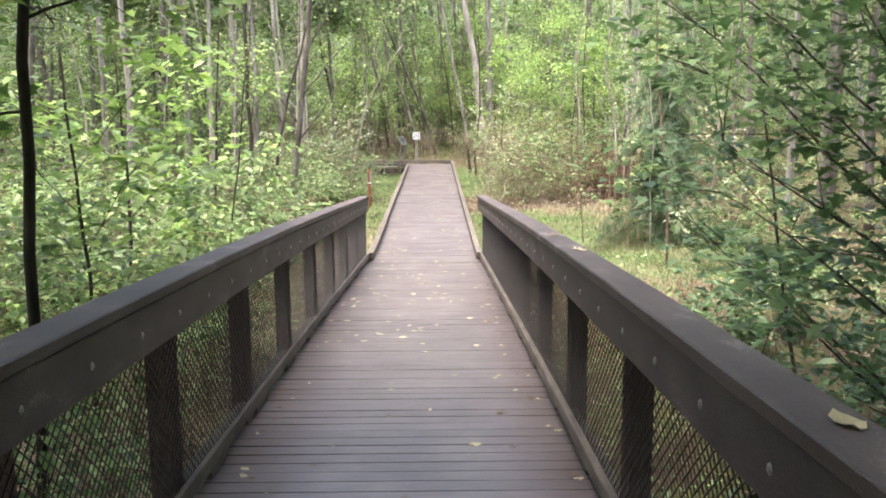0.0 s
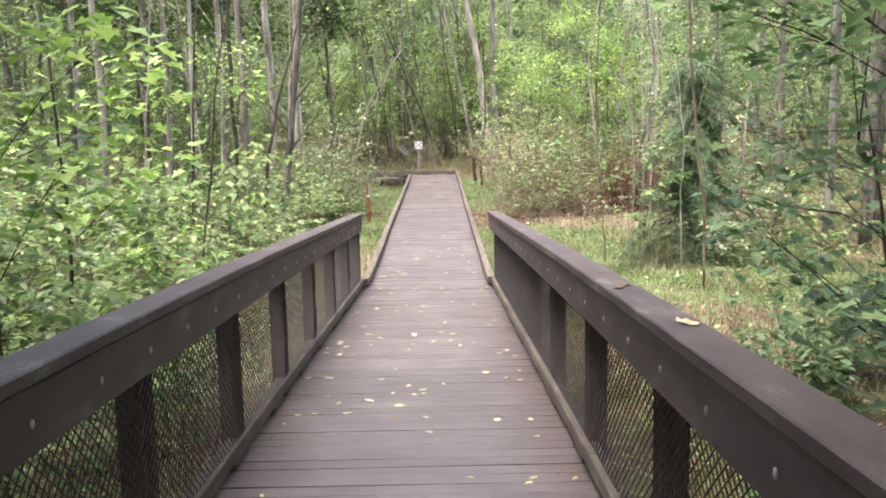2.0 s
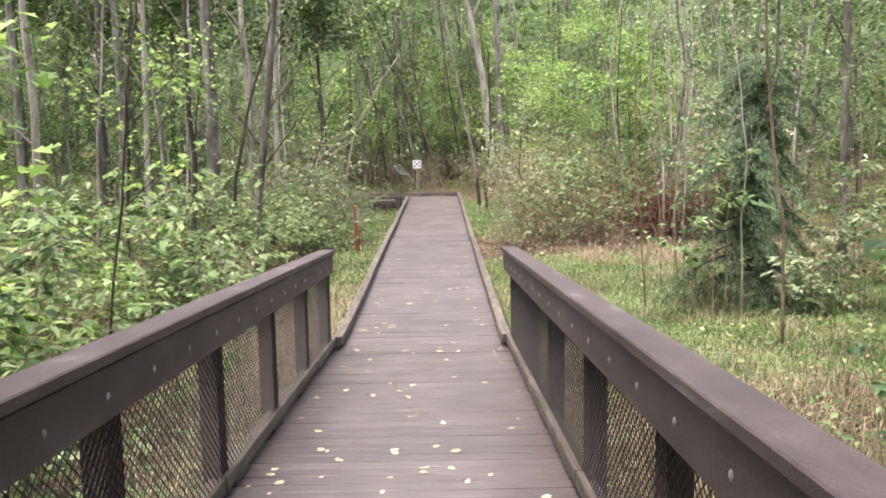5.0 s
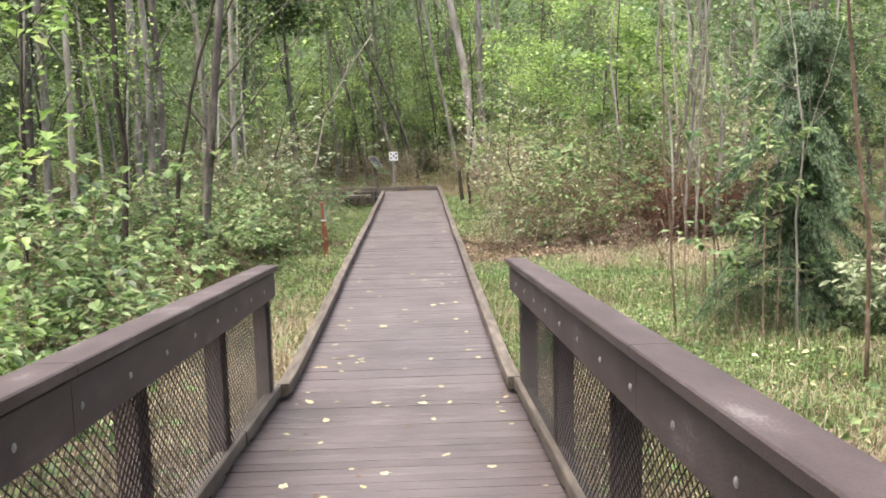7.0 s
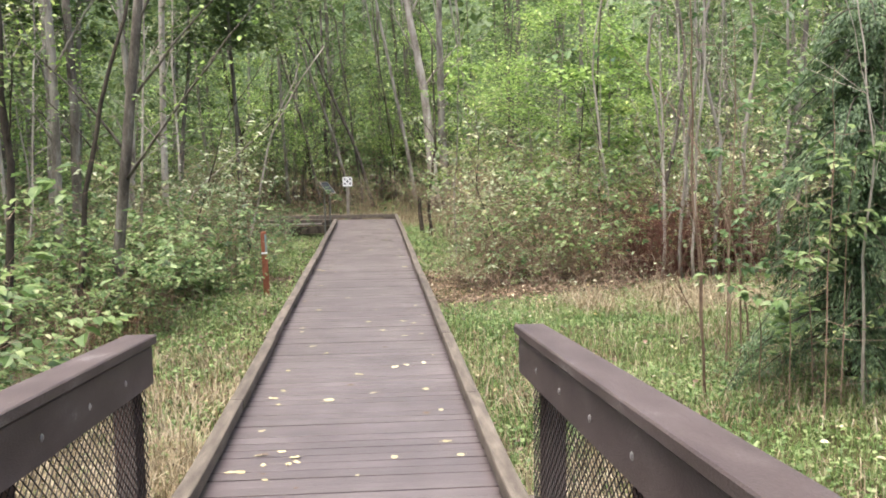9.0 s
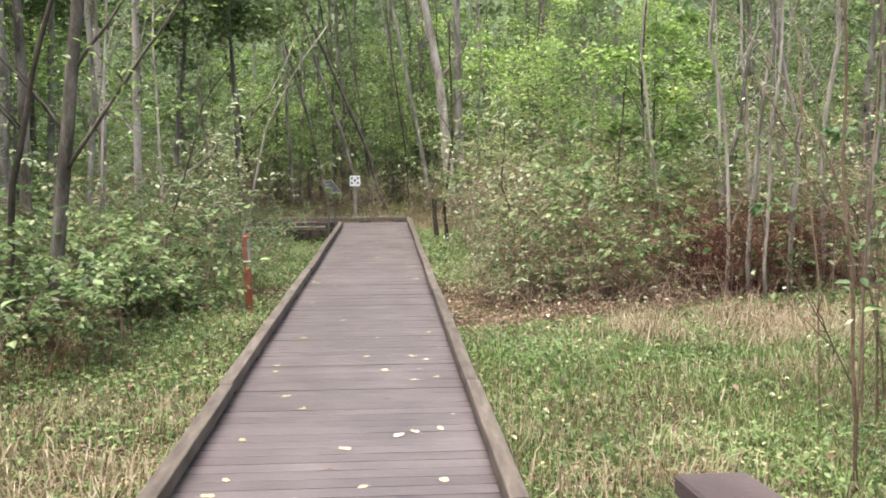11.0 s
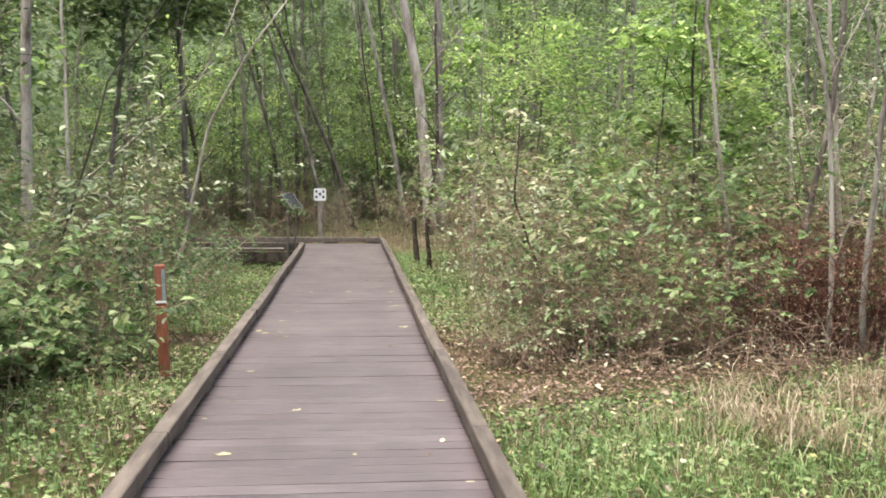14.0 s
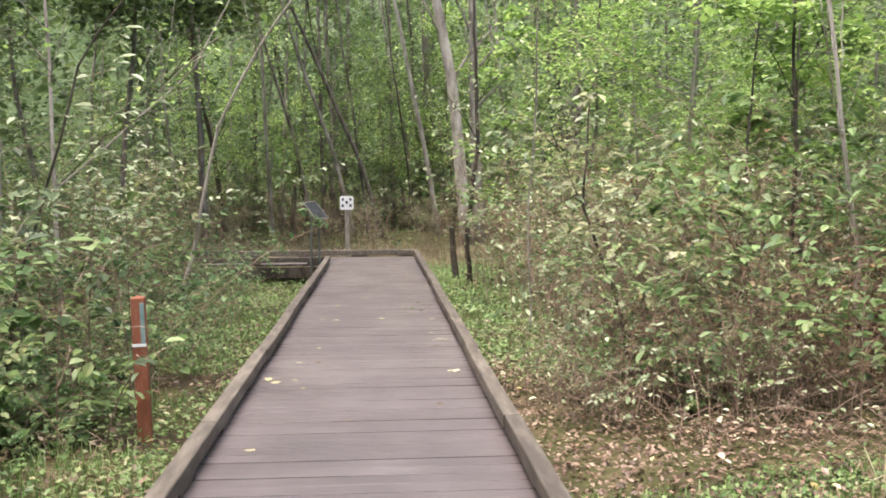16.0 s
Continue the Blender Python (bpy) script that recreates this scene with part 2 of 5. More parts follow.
class Buf:
    """Gathers vertices and faces for one mesh."""

    def __init__(self):
        self.v, self.f, self.n = [], [], 0

    def add(self, verts, faces):
        verts = np.asarray(verts, float).reshape(-1, 3)
        self.f.extend([tuple(i + self.n for i in q) for q in faces])
        self.v.append(verts)
        self.n += len(verts)

    def box(self, lo, hi, bevel=0.0):
        (x0, y0, z0), (x1, y1, z1) = lo, hi
        b = bevel
        if not b:
            self.add([(x0, y0, z0), (x1, y0, z0), (x1, y1, z0), (x0, y1, z0), (x0, y0, z1), (x1, y0, z1), (x1, y1, z1), (x0, y1, z1)],
                     [(3, 2, 1, 0), (4, 5, 6, 7), (0, 1, 5, 4), (1, 2, 6, 5), (2, 3, 7, 6), (3, 0, 4, 7)])
            return
        rings = [(z0, b), (z0 + b, 0), (z1 - b, 0), (z1, b)]
        vs = []
        for z, i in rings:
            vs += [(x0 + i, y0 + i, z), (x1 - i, y0 + i, z), (x1 - i, y1 - i, z), (x0 + i, y1 - i, z)]
        fs = [(3, 2, 1, 0), (12, 13, 14, 15)]
        for k in range(3):
            for j in range(4):
                fs.append((4 * k + j, 4 * k + (j + 1) % 4, 4 * k + 4 + (j + 1) % 4, 4 * k + 4 + j))
        self.add(vs, fs)

    def tube(self, pts, radii, sides=6):
        pts = np.asarray(pts, float)
        d = np.gradient(pts, axis=0)
        d /= np.linalg.norm(d, axis=1, keepdims=True) + 1e-9
        ref = np.array([1.0, 0, 0]) if abs(d[0][0]) < 0.8 else np.array([0, 1.0, 0])
        u = np.cross(d, ref)
        u /= np.linalg.norm(u, axis=1, keepdims=True) + 1e-9
        w = np.cross(d, u)
        a = np.linspace(0, 2 * math.pi, sides, endpoint=False)
        ring = u[:, None, :] * np.cos(a)[None, :, None] + w[:, None, :] * np.sin(a)[None, :, None]
        v = pts[:, None, :] + ring * np.asarray(radii, float)[:, None, None]
        f = []
        for k in range(len(pts) - 1):
            for j in range(sides):
                j2 = (j + 1) % sides
                f.append((k * sides + j, k * sides + j2, (k + 1) * sides + j2, (k + 1) * sides + j))
        f.append(tuple(range(sides))[::-1])
        f.append(tuple((len(pts) - 1) * sides + j for j in range(sides)))
        self.add(v.reshape(-1, 3), f)

    def leaves(self, rng, p, size, width=0.55, flat=0.35, droop=0.25, simple=False, az=None, lobed=False):
        """One folded leaf at each point: flat is the spread of the leaf's tilt, droop how far the tip hangs."""
        p = np.asarray(p, float).reshape(-1, 3)
        n = len(p)
        if not n:
            return
        ln = np.asarray(size) * np.ones(n)
        az = rng.uniform(0, 2 * math.pi, n) if az is None else az
        el = rng.normal(-droop, flat, n)
        d = np.stack([np.cos(az) * np.cos(el), np.sin(az) * np.cos(el), np.sin(el)], 1)
        s = np.stack([-np.sin(az), np.cos(az), np.zeros(n)], 1)
        up = np.cross(d, s)
        r = rng.normal(0, flat, n)[:, None]
        s, up = s * np.cos(r) + up * np.sin(r), up * np.cos(r) - s * np.sin(r)
        ln = ln[:, None]
        w = ln * width / 2
        if simple:
            v = np.stack([p, p + d * ln * 0.45 + s * w + up * w * 0.25, p + d * ln, p + d * ln * 0.45 - s * w + up * w * 0.25], 1)
            k = 4
            f = [(0, 1, 2, 3)]
        else:
            v = np.stack([p, p + d * ln * 0.3 + s * w * 0.9 + up * w * 0.3, p + d * ln * 0.65 + s * w * 0.85 + up * w * 0.2, p + d * ln - up * ln * 0.1,
                          p + d * ln * 0.65 - s * w * 0.85 + up * w * 0.2, p + d * ln * 0.3 - s * w * 0.9 + up * w * 0.3], 1)
            k = 6
            f = [(0, 1, 2, 3), (0, 3, 4, 5)]
        if lobed:
            out = [(0, 0), (0.05, 0.62), (0.34, 0.40), (0.42, 0.95), (0.66, 0.36), (1.0, 0.0), (0.66, -0.36), (0.42, -0.95), (0.34, -0.40), (0.05, -0.62)]
            v = np.stack([p + d * ln * a + s * ln * 0.52 * c + up * ln * (0.10 * abs(c) - 0.08 * a * a) for a, c in out], 1)
            k = len(out)
            f = [(0, 1, 2), (0, 2, 3, 4), (0, 4, 5, 6), (0, 6, 7, 8), (0, 8, 9)]
        base = np.arange(n)[:, None] * k + self.n
        for q in f:
            self.f.extend(map(tuple, (base + np.array(q)[None, :]).tolist()))
        self.v.append(v.reshape(-1, 3))
        self.n += n * k

    def mesh(self, name, material, smooth=False):
        me = bpy.data.meshes.new(name)
        me.from_pydata(np.concatenate(self.v).tolist() if self.v else [], [], self.f)
        me.materials.append(material)
        if smooth:
            me.polygons.foreach_set("use_smooth", [True] * len(me.polygons))
        me.update()
        return me


def part(name, buf, material, parent, label="", smooth=False):
    ob = new(name, buf.mesh(name, material, smooth))
    ob.parent = parent
    return tagged(ob, label)


def thing(name, label, category, group="", at=None):
    ob = new(name)
    if at is not None:
        ob.matrix_basis = at
    return tagged(ob, label, category, group)


def deck_z(y):
    """Height of the walking surface along the way: a ramped bridge that comes down to a level boardwalk."""
    if y >= 14.6:
        return 0.0
    if y > 13.4:
        return 0.0735 * (14.6 - y) ** 2 / 2.4
    return 0.0735 * (14.0 - y) - 0.0014 * max(0.0, 7.0 - y) ** 2


def bump_noise(x, y, s, seed=0.0):
    return noise.noise(Vector((x * s, y * s, seed)))


def ground_z(x, y):
    """Level wet woodland round the boardwalk, a hollow under the bridge, rising gently behind."""
    hollow = math.exp(-((y - 1.5) / 5.5) ** 2)
    z = -0.36 - 1.0 * hollow * (0.75 + 0.25 * math.exp(-(x / 9.0) ** 2))
    z += 0.10 * bump_noise(x, y, 0.35) + 0.04 * bump_noise(x, y, 1.3, 4.0)
    if y > 40:
        z += 0.30 * (1 - math.exp(-(y - 40) / 4.0)) + 0.015 * min(y - 40, 60)
    if abs(x) > 1.6:
        z += 0.012 * min(abs(x) - 1.6, 40)
    if 36.0 < y < 40 and -8 < x < 2:
        z -= 0.05
    return z

# ---------------------------------------------------------------- ground
gb = Buf()
xs = np.concatenate([-np.geomspace(500, 13, 14), np.arange(-12, 12.01, 0.4), np.geomspace(13, 500, 14)])
ys = np.concatenate([-np.geomspace(400, 9, 12), np.arange(-8, 44.01, 0.4), np.geomspace(45, 700, 22)])
gb.add([(x, y, ground_z(x, y)) for y in ys for x in xs],
       [(j * len(xs) + i, j * len(xs) + i + 1, (j + 1) * len(xs) + i + 1, (j + 1) * len(xs) + i) for j in range(len(ys) - 1) for i in range(len(xs) - 1)])
ground = tagged(new("ground", gb.mesh("ground", GROUND, True)), "brown and green woodland floor with moss and litter", "ground", kind="structure")

# ---------------------------------------------------------------- bridge and boardwalk structure
END_Y = 37.95      # far edge of the straight walk
IN_W, OUT_W = 0.85, 0.96
BR_IN = 0.90       # bridge kerb's inner face
BRIDGE_END = 13.35

deck = tagged(new("boardwalk_deck"), "weathered brown plank walkway strewn with fallen leaves", "boardwalk", kind="structure")


def beam_along(buf, x0, x1, y0, y1, h0, h1, step=0.8):
    """A beam that follows the walk's slope, from h0 to h1 above the planks."""
    n = max(1, int(math.ceil((y1 - y0) / step)))
    b = 0.006
    prof = [(x0 + b, h0), (x1 - b, h0), (x1, h0 + b), (x1, h1 - b), (x1 - b, h1), (x0 + b, h1), (x0, h1 - b), (x0, h0 + b)]
    vs, fs = [], []
    for k in range(n + 1):
        y = y0 + (y1 - y0) * k / n
        z = deck_z(y)
        vs += [(x, y, z + h) for x, h in prof]
    for k in range(n):
        for j in range(8):
            fs.append((8 * k + j, 8 * k + 8 + j, 8 * k + 8 + (j + 1) % 8, 8 * k + (j + 1) % 8))
    fs.append(tuple(range(8)))
    fs.append(tuple(8 * n + j for j in range(8))[::-1])
    buf.add(vs, fs)


# joists and edge beams under the planks
jb = Buf()
beam_along(jb, 0.02, 0.34, BRIDGE_END, END_Y, -0.2, -0.045)
beam_along(jb, 0.02, 0.34, -6, BRIDGE_END, -0.3, -0.045)
part("joist", jb, DARK_BARK, deck)
for sx in (-1, 1):
    jb = Buf()
    a, c = sorted((sx * 0.80, sx * 0.90))
    beam_along(jb, a, c, BRIDGE_END, END_Y, -0.24, -0.045)
    beam_along(jb, a, c, -6, BRIDGE_END, -0.42, -0.045)
    part("joist", jb, DARK_BARK, deck)


# a near-black sheet inside the deck paints shade and dirt into the board gaps
db = Buf()
beam_along(db, -0.80, 0.80, -5.0, END_Y, -0.034, -0.012)
part("joint_shade_dirt", db, JOINT_SHADE_DIRT, deck, "dark sheet in the board gaps, its colour standing for shade and dirt")


def kerb(name, x_in, sx, y0, y1, length, h0, h1, w, label):
    """A kerb of end-to-end timbers on spacer blocks."""
    k = tagged(new(name), label, "kerb", kind="structure")
    y = y0
    rng = np.random.default_rng(int(abs(x_in) * 100 + y0 * 7 + sx * 3 + 50))
    while y < y1 - 0.05:
        e = min(y + length, y1)
        if y1 - e < 0.5:
            e = y1
        a, c = sorted((sx * x_in, sx * (x_in + w)))
        off = rng.normal(0, 0.004)
        tb = Buf()
        beam_along(tb, a + off, c + off, y + 0.004, e - 0.004, h0, h1)
        part("timber", tb, KERB, k)
        m = y + 0.25
        while m < e:
            bb = Buf()
            beam_along(bb, a + 0.012, c - 0.012, m, min(m + 0.35, e), 0.002, h0, 1.0)
            part("block", bb, KERB, k)
            m += 1.2
        y = e
    return k


kerb("kerb_left", IN_W, -1, BRIDGE_END + 0.1, 36.35, 2.45, 0.045, 0.14, 0.10, "weathered grey-brown timber kerb along the boardwalk")
kerb("kerb_right", IN_W, 1, BRIDGE_END + 0.1, END_Y, 2.45, 0.045, 0.14, 0.10, "weathered grey-brown timber kerb along the boardwalk")
kerb("kerb_bridge_left", BR_IN + 0.015, -1, -6, BRIDGE_END + 0.25, 3.6, 0.05, 0.135, 0.085, "rounded timber kerb below the bridge railing")
kerb("kerb_bridge_right", BR_IN, 1, -6, BRIDGE_END + 0.25, 3.6, 0.05, 0.135, 0.085, "rounded timber kerb below the bridge railing")

# the far end: a cross kerb, and a second walk that leaves to the left
ek = tagged(new("kerb_end"), "dark timber kerb across the end of the boardwalk", "kerb", kind="structure")
for x0, x1, z in ((-3.1, -0.3, 0.0), (-0.295, 0.95, 0.0), (-6.0, -3.105, 0.01), (-9.0, -6.005, 0.02)):
    eb = Buf()
    eb.box((x0, END_Y, 0.04 + z), (x1, END_Y + 0.10, 0.15 + z), 0.006)
    part("timber", eb, KERB, ek)
for x0 in (-8.5, -7, -5.5, -4.2, -2.8, -1.6, -0.5, 0.5):
    eb = Buf()
    eb.box((x0, END_Y + 0.012, 0.002), (x0 + 0.35, END_Y + 0.088, 0.04), 0.004)
    part("block", eb, KERB, ek)
nk = tagged(new("kerb_branch"), "weathered timber kerb along the branching walk", "kerb", kind="structure")
for x0, x1 in ((-3.4, -0.955), (-6.0, -3.405), (-9.0, -6.005)):
    eb = Buf()
    eb.box((x0, 36.15, 0.045), (x1, 36.25, 0.14), 0.006)
    part("timber", eb, KERB, nk)
    eb = Buf()
    eb.box((x0, 36.16, -0.26), (x1, 36.22, -0.05), 0.004)
    part("edge_beam", eb, DARK_BARK, nk)
for x0 in (-8.3, -6.8, -5.3, -3.9, -2.5, -1.3):
    eb = Buf()
    eb.box((x0, 36.16, 0.002), (x0 + 0.3, 36.24, 0.045), 0.004)
    part("block", eb, KERB, nk)
branch = tagged(new("branch_deck"), "plank walk that turns off at the far end", "boardwalk", kind="structure")

# ---------------------------------------------------------------- bridge railings


def railing(name, sx, posts, label, cap_in):
    r = thing(name, label, "railing", "bridge railings")
    y0 = -5.6

    def span(a, c):
        return tuple(sorted((sx * a, sx * c)))
    for k, (a, c) in enumerate(((y0, -0.6), (-0.595, 4.6), (4.605, 9.2), (9.205, BRIDGE_END))):
        cb = Buf()
        beam_along(cb, *span(cap_in, cap_in + 0.150), a, c, 1.036, 1.080)
        part("cap", cb, RAILING, r)
        fb = Buf()
        beam_along(fb, *span(cap_in + 0.024, 0.9405), a, c, 0.838, 1.026)
        part("rail_board", fb, RAILING, r)
    y = -5.0
    while y < BRIDGE_END - 0.1:
        bb = Buf()
        z = deck_z(y) + 0.925
        bb.tube([(sx * (cap_in + 0.030), y, z), (sx * (cap_in + 0.022), y, z), (sx * (cap_in + 0.018), y, z)], [0.015, 0.014, 0.007], 8)
        part("bolt", bb, BOLT, r)
        y += 0.51
    for py in posts:
        pb = Buf()
        z = deck_z(py)
        pb.box((span(0.945, 1.035)[0], py - 0.085, z - 0.35), (span(0.945, 1.035)[1], py + 0.085, z + 1.035), 0.005)
        part("post", pb, POST, r)
    # diamond wire mesh between the kerb and the rail board
    wb = Buf()
    lo, hi = 0.10, 0.85
    pitch, rise = 0.062, 0.8
    run = (hi - lo) / rise
    x = sx * 0.9415
    t = 0.0021
    s = y0
    while s < BRIDGE_END:
        for d in (1, -1):
            pts = []
            for q in (0.0, 0.5, 1.0):
                yy = s + (q if d > 0 else 1 - q) * run
                pts.append((yy, lo + q * (hi - lo)))
            a0, a1 = pts[0], pts[-1]
            if max(a0[0], a1[0]) > BRIDGE_END:
                # cut the wire at the end of the panel
                f = (BRIDGE_END - a0[0]) / (a1[0] - a0[0])
                cut = (BRIDGE_END, a0[1] + f * (a1[1] - a0[1]))
                a0, a1 = (a0, cut) if a1[0] > a0[0] else (cut, a1)
            za, zc = deck_z(a0[0]) + a0[1], deck_z(a1[0]) + a1[1]
            wb.add([(x - t, a0[0] - t, za), (x + t, a0[0] - t, za), (x + t, a0[0] + t, za), (x - t, a0[0] + t, za),
                    (x - t, a1[0] - t, zc), (x + t, a1[0] - t, zc), (x + t, a1[0] + t, zc), (x - t, a1[0] + t, zc)],
                   [(0, 1, 5, 4), (1, 2, 6, 5), (2, 3, 7, 6), (3, 0, 4, 7)])
        s += pitch
    part("wire_mesh", wb, WIRE, r, "dark diamond wire mesh")
    return r


railing("railing_left", -1, [13.2 - 1.58 * k for k in range(12)], "dark brown timber railing with wire mesh infill on the bridge", 0.878)
railing("railing_right", 1, [13.1 - 1.6 * k for k in range(12)], "dark brown timber railing with wire mesh infill on the bridge", 0.845)

# ---------------------------------------------------------------- signs and posts


def sign_post():
    s = thing("trail_sign", "white square trail sign with dark pictograms on a grey post", "sign", at=pose(-0.6, 38.75, ground_z(-0.6, 38.75)))
    top = 1.15 - ground_z(-0.6, 38.75)
    b = Buf()
    b.box((-0.045, -0.03, -0.2), (0.045, 0.04, top - 0.02), 0.006)
    part("post", b, GREY_POST, s)
    b = Buf()
    h, c = 0.15, 0.03
    prof = [(-h + c, -h), (h - c, -h), (h - 0.01, -h + 0.01), (h, -h + c), (h, h - c), (h - 0.01, h - 0.01), (h - c, h), (-h + c, h), (-h + 0.01, h - 0.01), (-h, h - c), (-h, -h + c), (-h + 0.01, -h + 0.01)]
    n = len(prof)
    b.add([(x, -0.045, top + z) for x, z in prof] + [(x, -0.033, top + z) for x, z in prof],
          [tuple(range(n)), tuple(range(2 * n - 1, n - 1, -1))] + [(i, i + n, (i + 1) % n + n, (i + 1) % n) for i in range(n)])
    plate = part("plate", b, SIGN_WHITE, s, "white plate with rounded corners")
    for x, z, w, hh in ((-0.085, 0.075, 0.024, 0.028), (0.085, 0.075, 0.024, 0.028), (-0.085, -0.06, 0.025, 0.03), (0.085, -0.06, 0.025, 0.03), (0.0, 0.02, 0.03, 0.022), (0.0, -0.012, 0.02, 0.012)):
        b = Buf()
        b.box((x - w, -0.050, top + z - hh), (x + w, -0.0455, top + z + hh))
        part("pictogram", b, SIGN_DARK, plate)
    return s


sign_post()


def lectern():
    g = ground_z(-1.2, 36.0)
    s = thing("interpretive_panel", "dark tilted information panel on two thin metal legs", "sign", at=pose(-1.12, 35.98, g, 0, 0, 66))
    for x in (-0.17, 0.17):
        b = Buf()
        b.box((x - 0.018, -0.018, -0.15), (x + 0.018, 0.018, 1.43), 0.004)
        part("leg", b, METAL_POST, s)
    tilt = pose(0, -0.02, 1.48, 50, 0, 0)
    b = Buf()
    b.box((-0.25, -0.2, -0.015), (0.25, 0.2, 0.0), 0.004)
    p = part("panel", b, SIGN_GREY, s, "dark printed face")
    p.matrix_basis = tilt
    for x0, y0, x1, y1 in ((-0.265, -0.215, -0.25, 0.215), (0.25, -0.215, 0.265, 0.215), (-0.25, 0.2, 0.25, 0.215), (-0.25, -0.215, 0.25, -0.2)):
        b = Buf()
        b.box((x0, y0, -0.02), (x1, y1, 0.008), 0.002)
        f = part("frame", b, GREY_POST, s)
        f.matrix_basis = tilt
    b = Buf()
    b.box((-0.17, -0.012, 1.31), (0.17, 0.012, 1.34), 0.003)
    part("brace", b, METAL_POST, s)
    return s


lectern()


def marker_post():
    x, y = -1.64, 24.75
    g = ground_z(x, y)
    s = thing("marker_post", "weathered red-brown wooden marker post with a blue tag", "post", at=pose(x, y, g, 0, -1.5, 4))
    b = Buf()
    b.box((-0.048, -0.04, -0.3), (0.048, 0.04, 1.08), 0.008)
    b.add([(-0.03, -0.03, 1.08), (0.04, -0.035, 1.08), (0.035, 0.03, 1.08), (0.01, 0.0, 1.092)], [(0, 1, 3), (1, 2, 3), (2, 0, 3)])
    part("post", b, RED_POST, s)
    b = Buf()
    b.box((0.014, -0.0455, 0.74), (0.046, -0.041, 1.04), 0.001)
    part("tag", b, BLUE_TAG, s, "faded blue tag")
    b = Buf()
    b.box((-0.05, -0.046, 0.715), (0.05, -0.041, 0.738), 0.001)
    part("band", b, SIGN_WHITE, s, "pale band")
    return s


marker_post()

# ---------------------------------------------------------------- plants


def bent(rng, base, top, n=8, wob=0.05, sag=0.0):
    """A wavering line from base to top."""
    base, top = np.asarray(base, float), np.asarray(top, float)
    q = np.linspace(0, 1, n)[:, None]
    length = np.linalg.norm(top - base)
    w = np.cumsum(rng.normal(0, wob * length / n, (n, 3)), axis=0)
    w -= w[0] + q * (w[-1] - w[0])
    pts = base + q * (top - base) + w
    pts[:, 2] += sag * np.sin(q[:, 0] * math.pi) * length
    return pts


def tree(name, label, seed, height, r0, lean=(0, 0), lo=0.25, limbs=18, limb_len=1.6, rise=0.5, leaf_n=2500, leaf=0.12, bark=None, leaves=None,
         simple=True, spread=0.28, group="", flat=0.35, side=None, wob=0.05, twigs=3):
    """A trunk with limbs and twigs, and a crown of single leaves along the twigs. side: bearing in radians to which the limbs keep."""
    rng = np.random.default_rng(seed)
    t = thing(name, label, "tree", group)
    tb, cb = Buf(), Buf()
    tr = bent(rng, (0, 0, -0.15), (lean[0], lean[1], height), 12, wob)
    rad = r0 * np.linspace(1, 0.12, 12) ** 0.8
    rad[0] *= 1.35
    tb.tube(tr, rad, 8)
    pts = []
    for i in range(limbs):
        q = lo + (0.98 - lo) * (i + rng.uniform(0, 1)) / limbs
        k = min(10, int(q * 11))
        f = q * 11 - k
        p0 = tr[k] * (1 - f) + tr[k + 1] * f
        az = rng.uniform(0, 2 * math.pi) if side is None else side + rng.normal(0, 0.5)
        ln = limb_len * rng.uniform(0.5, 1.15) * (1.15 - 0.65 * q)
        up = rise * rng.uniform(0.4, 1.3)
        p1 = p0 + ln * np.array([math.cos(az), math.sin(az), up])
        lb = bent(rng, p0, p1, 6, 0.12, 0.06)
        rr = r0 * 0.28 * (1.1 - q) + 0.004
        tb.tube(lb, np.linspace(rr, 0.003, 6), 4)
        ends = [lb]
        for _ in range(twigs):
            j = rng.integers(2, 6)
            az2 = az + rng.normal(0, 0.8)
            tw = bent(rng, lb[j], lb[j] + ln * rng.uniform(0.25, 0.5) * np.array([math.cos(az2), math.sin(az2), rng.uniform(-0.2, 0.5)]), 4, 0.15)
            tb.tube(tw, np.linspace(max(0.003, rr * 0.4), 0.002, 4), 3)
            ends.append(tw)
        m = max(1, int(leaf_n / limbs / len(ends)))
        for e in ends:
            u = rng.uniform(0.25, 1.0, m) * (len(e) - 1)
            a = np.minimum(u.astype(int), len(e) - 2)
            fr = (u - a)[:, None]
            pts.append(e[a] * (1 - fr) + e[a + 1] * fr + rng.normal(0, spread, (m, 3)) * np.array([1, 1, 0.55]))
    pts = np.concatenate(pts)
    cb.leaves(rng, pts, leaf * rng.uniform(0.6, 1.25, len(pts)), 0.62, flat, 0.3, simple)
    part("trunk", tb, bark or BARK, t, smooth=True)
    part("crown", cb, leaves or LEAF_ALDER, t)
    return t


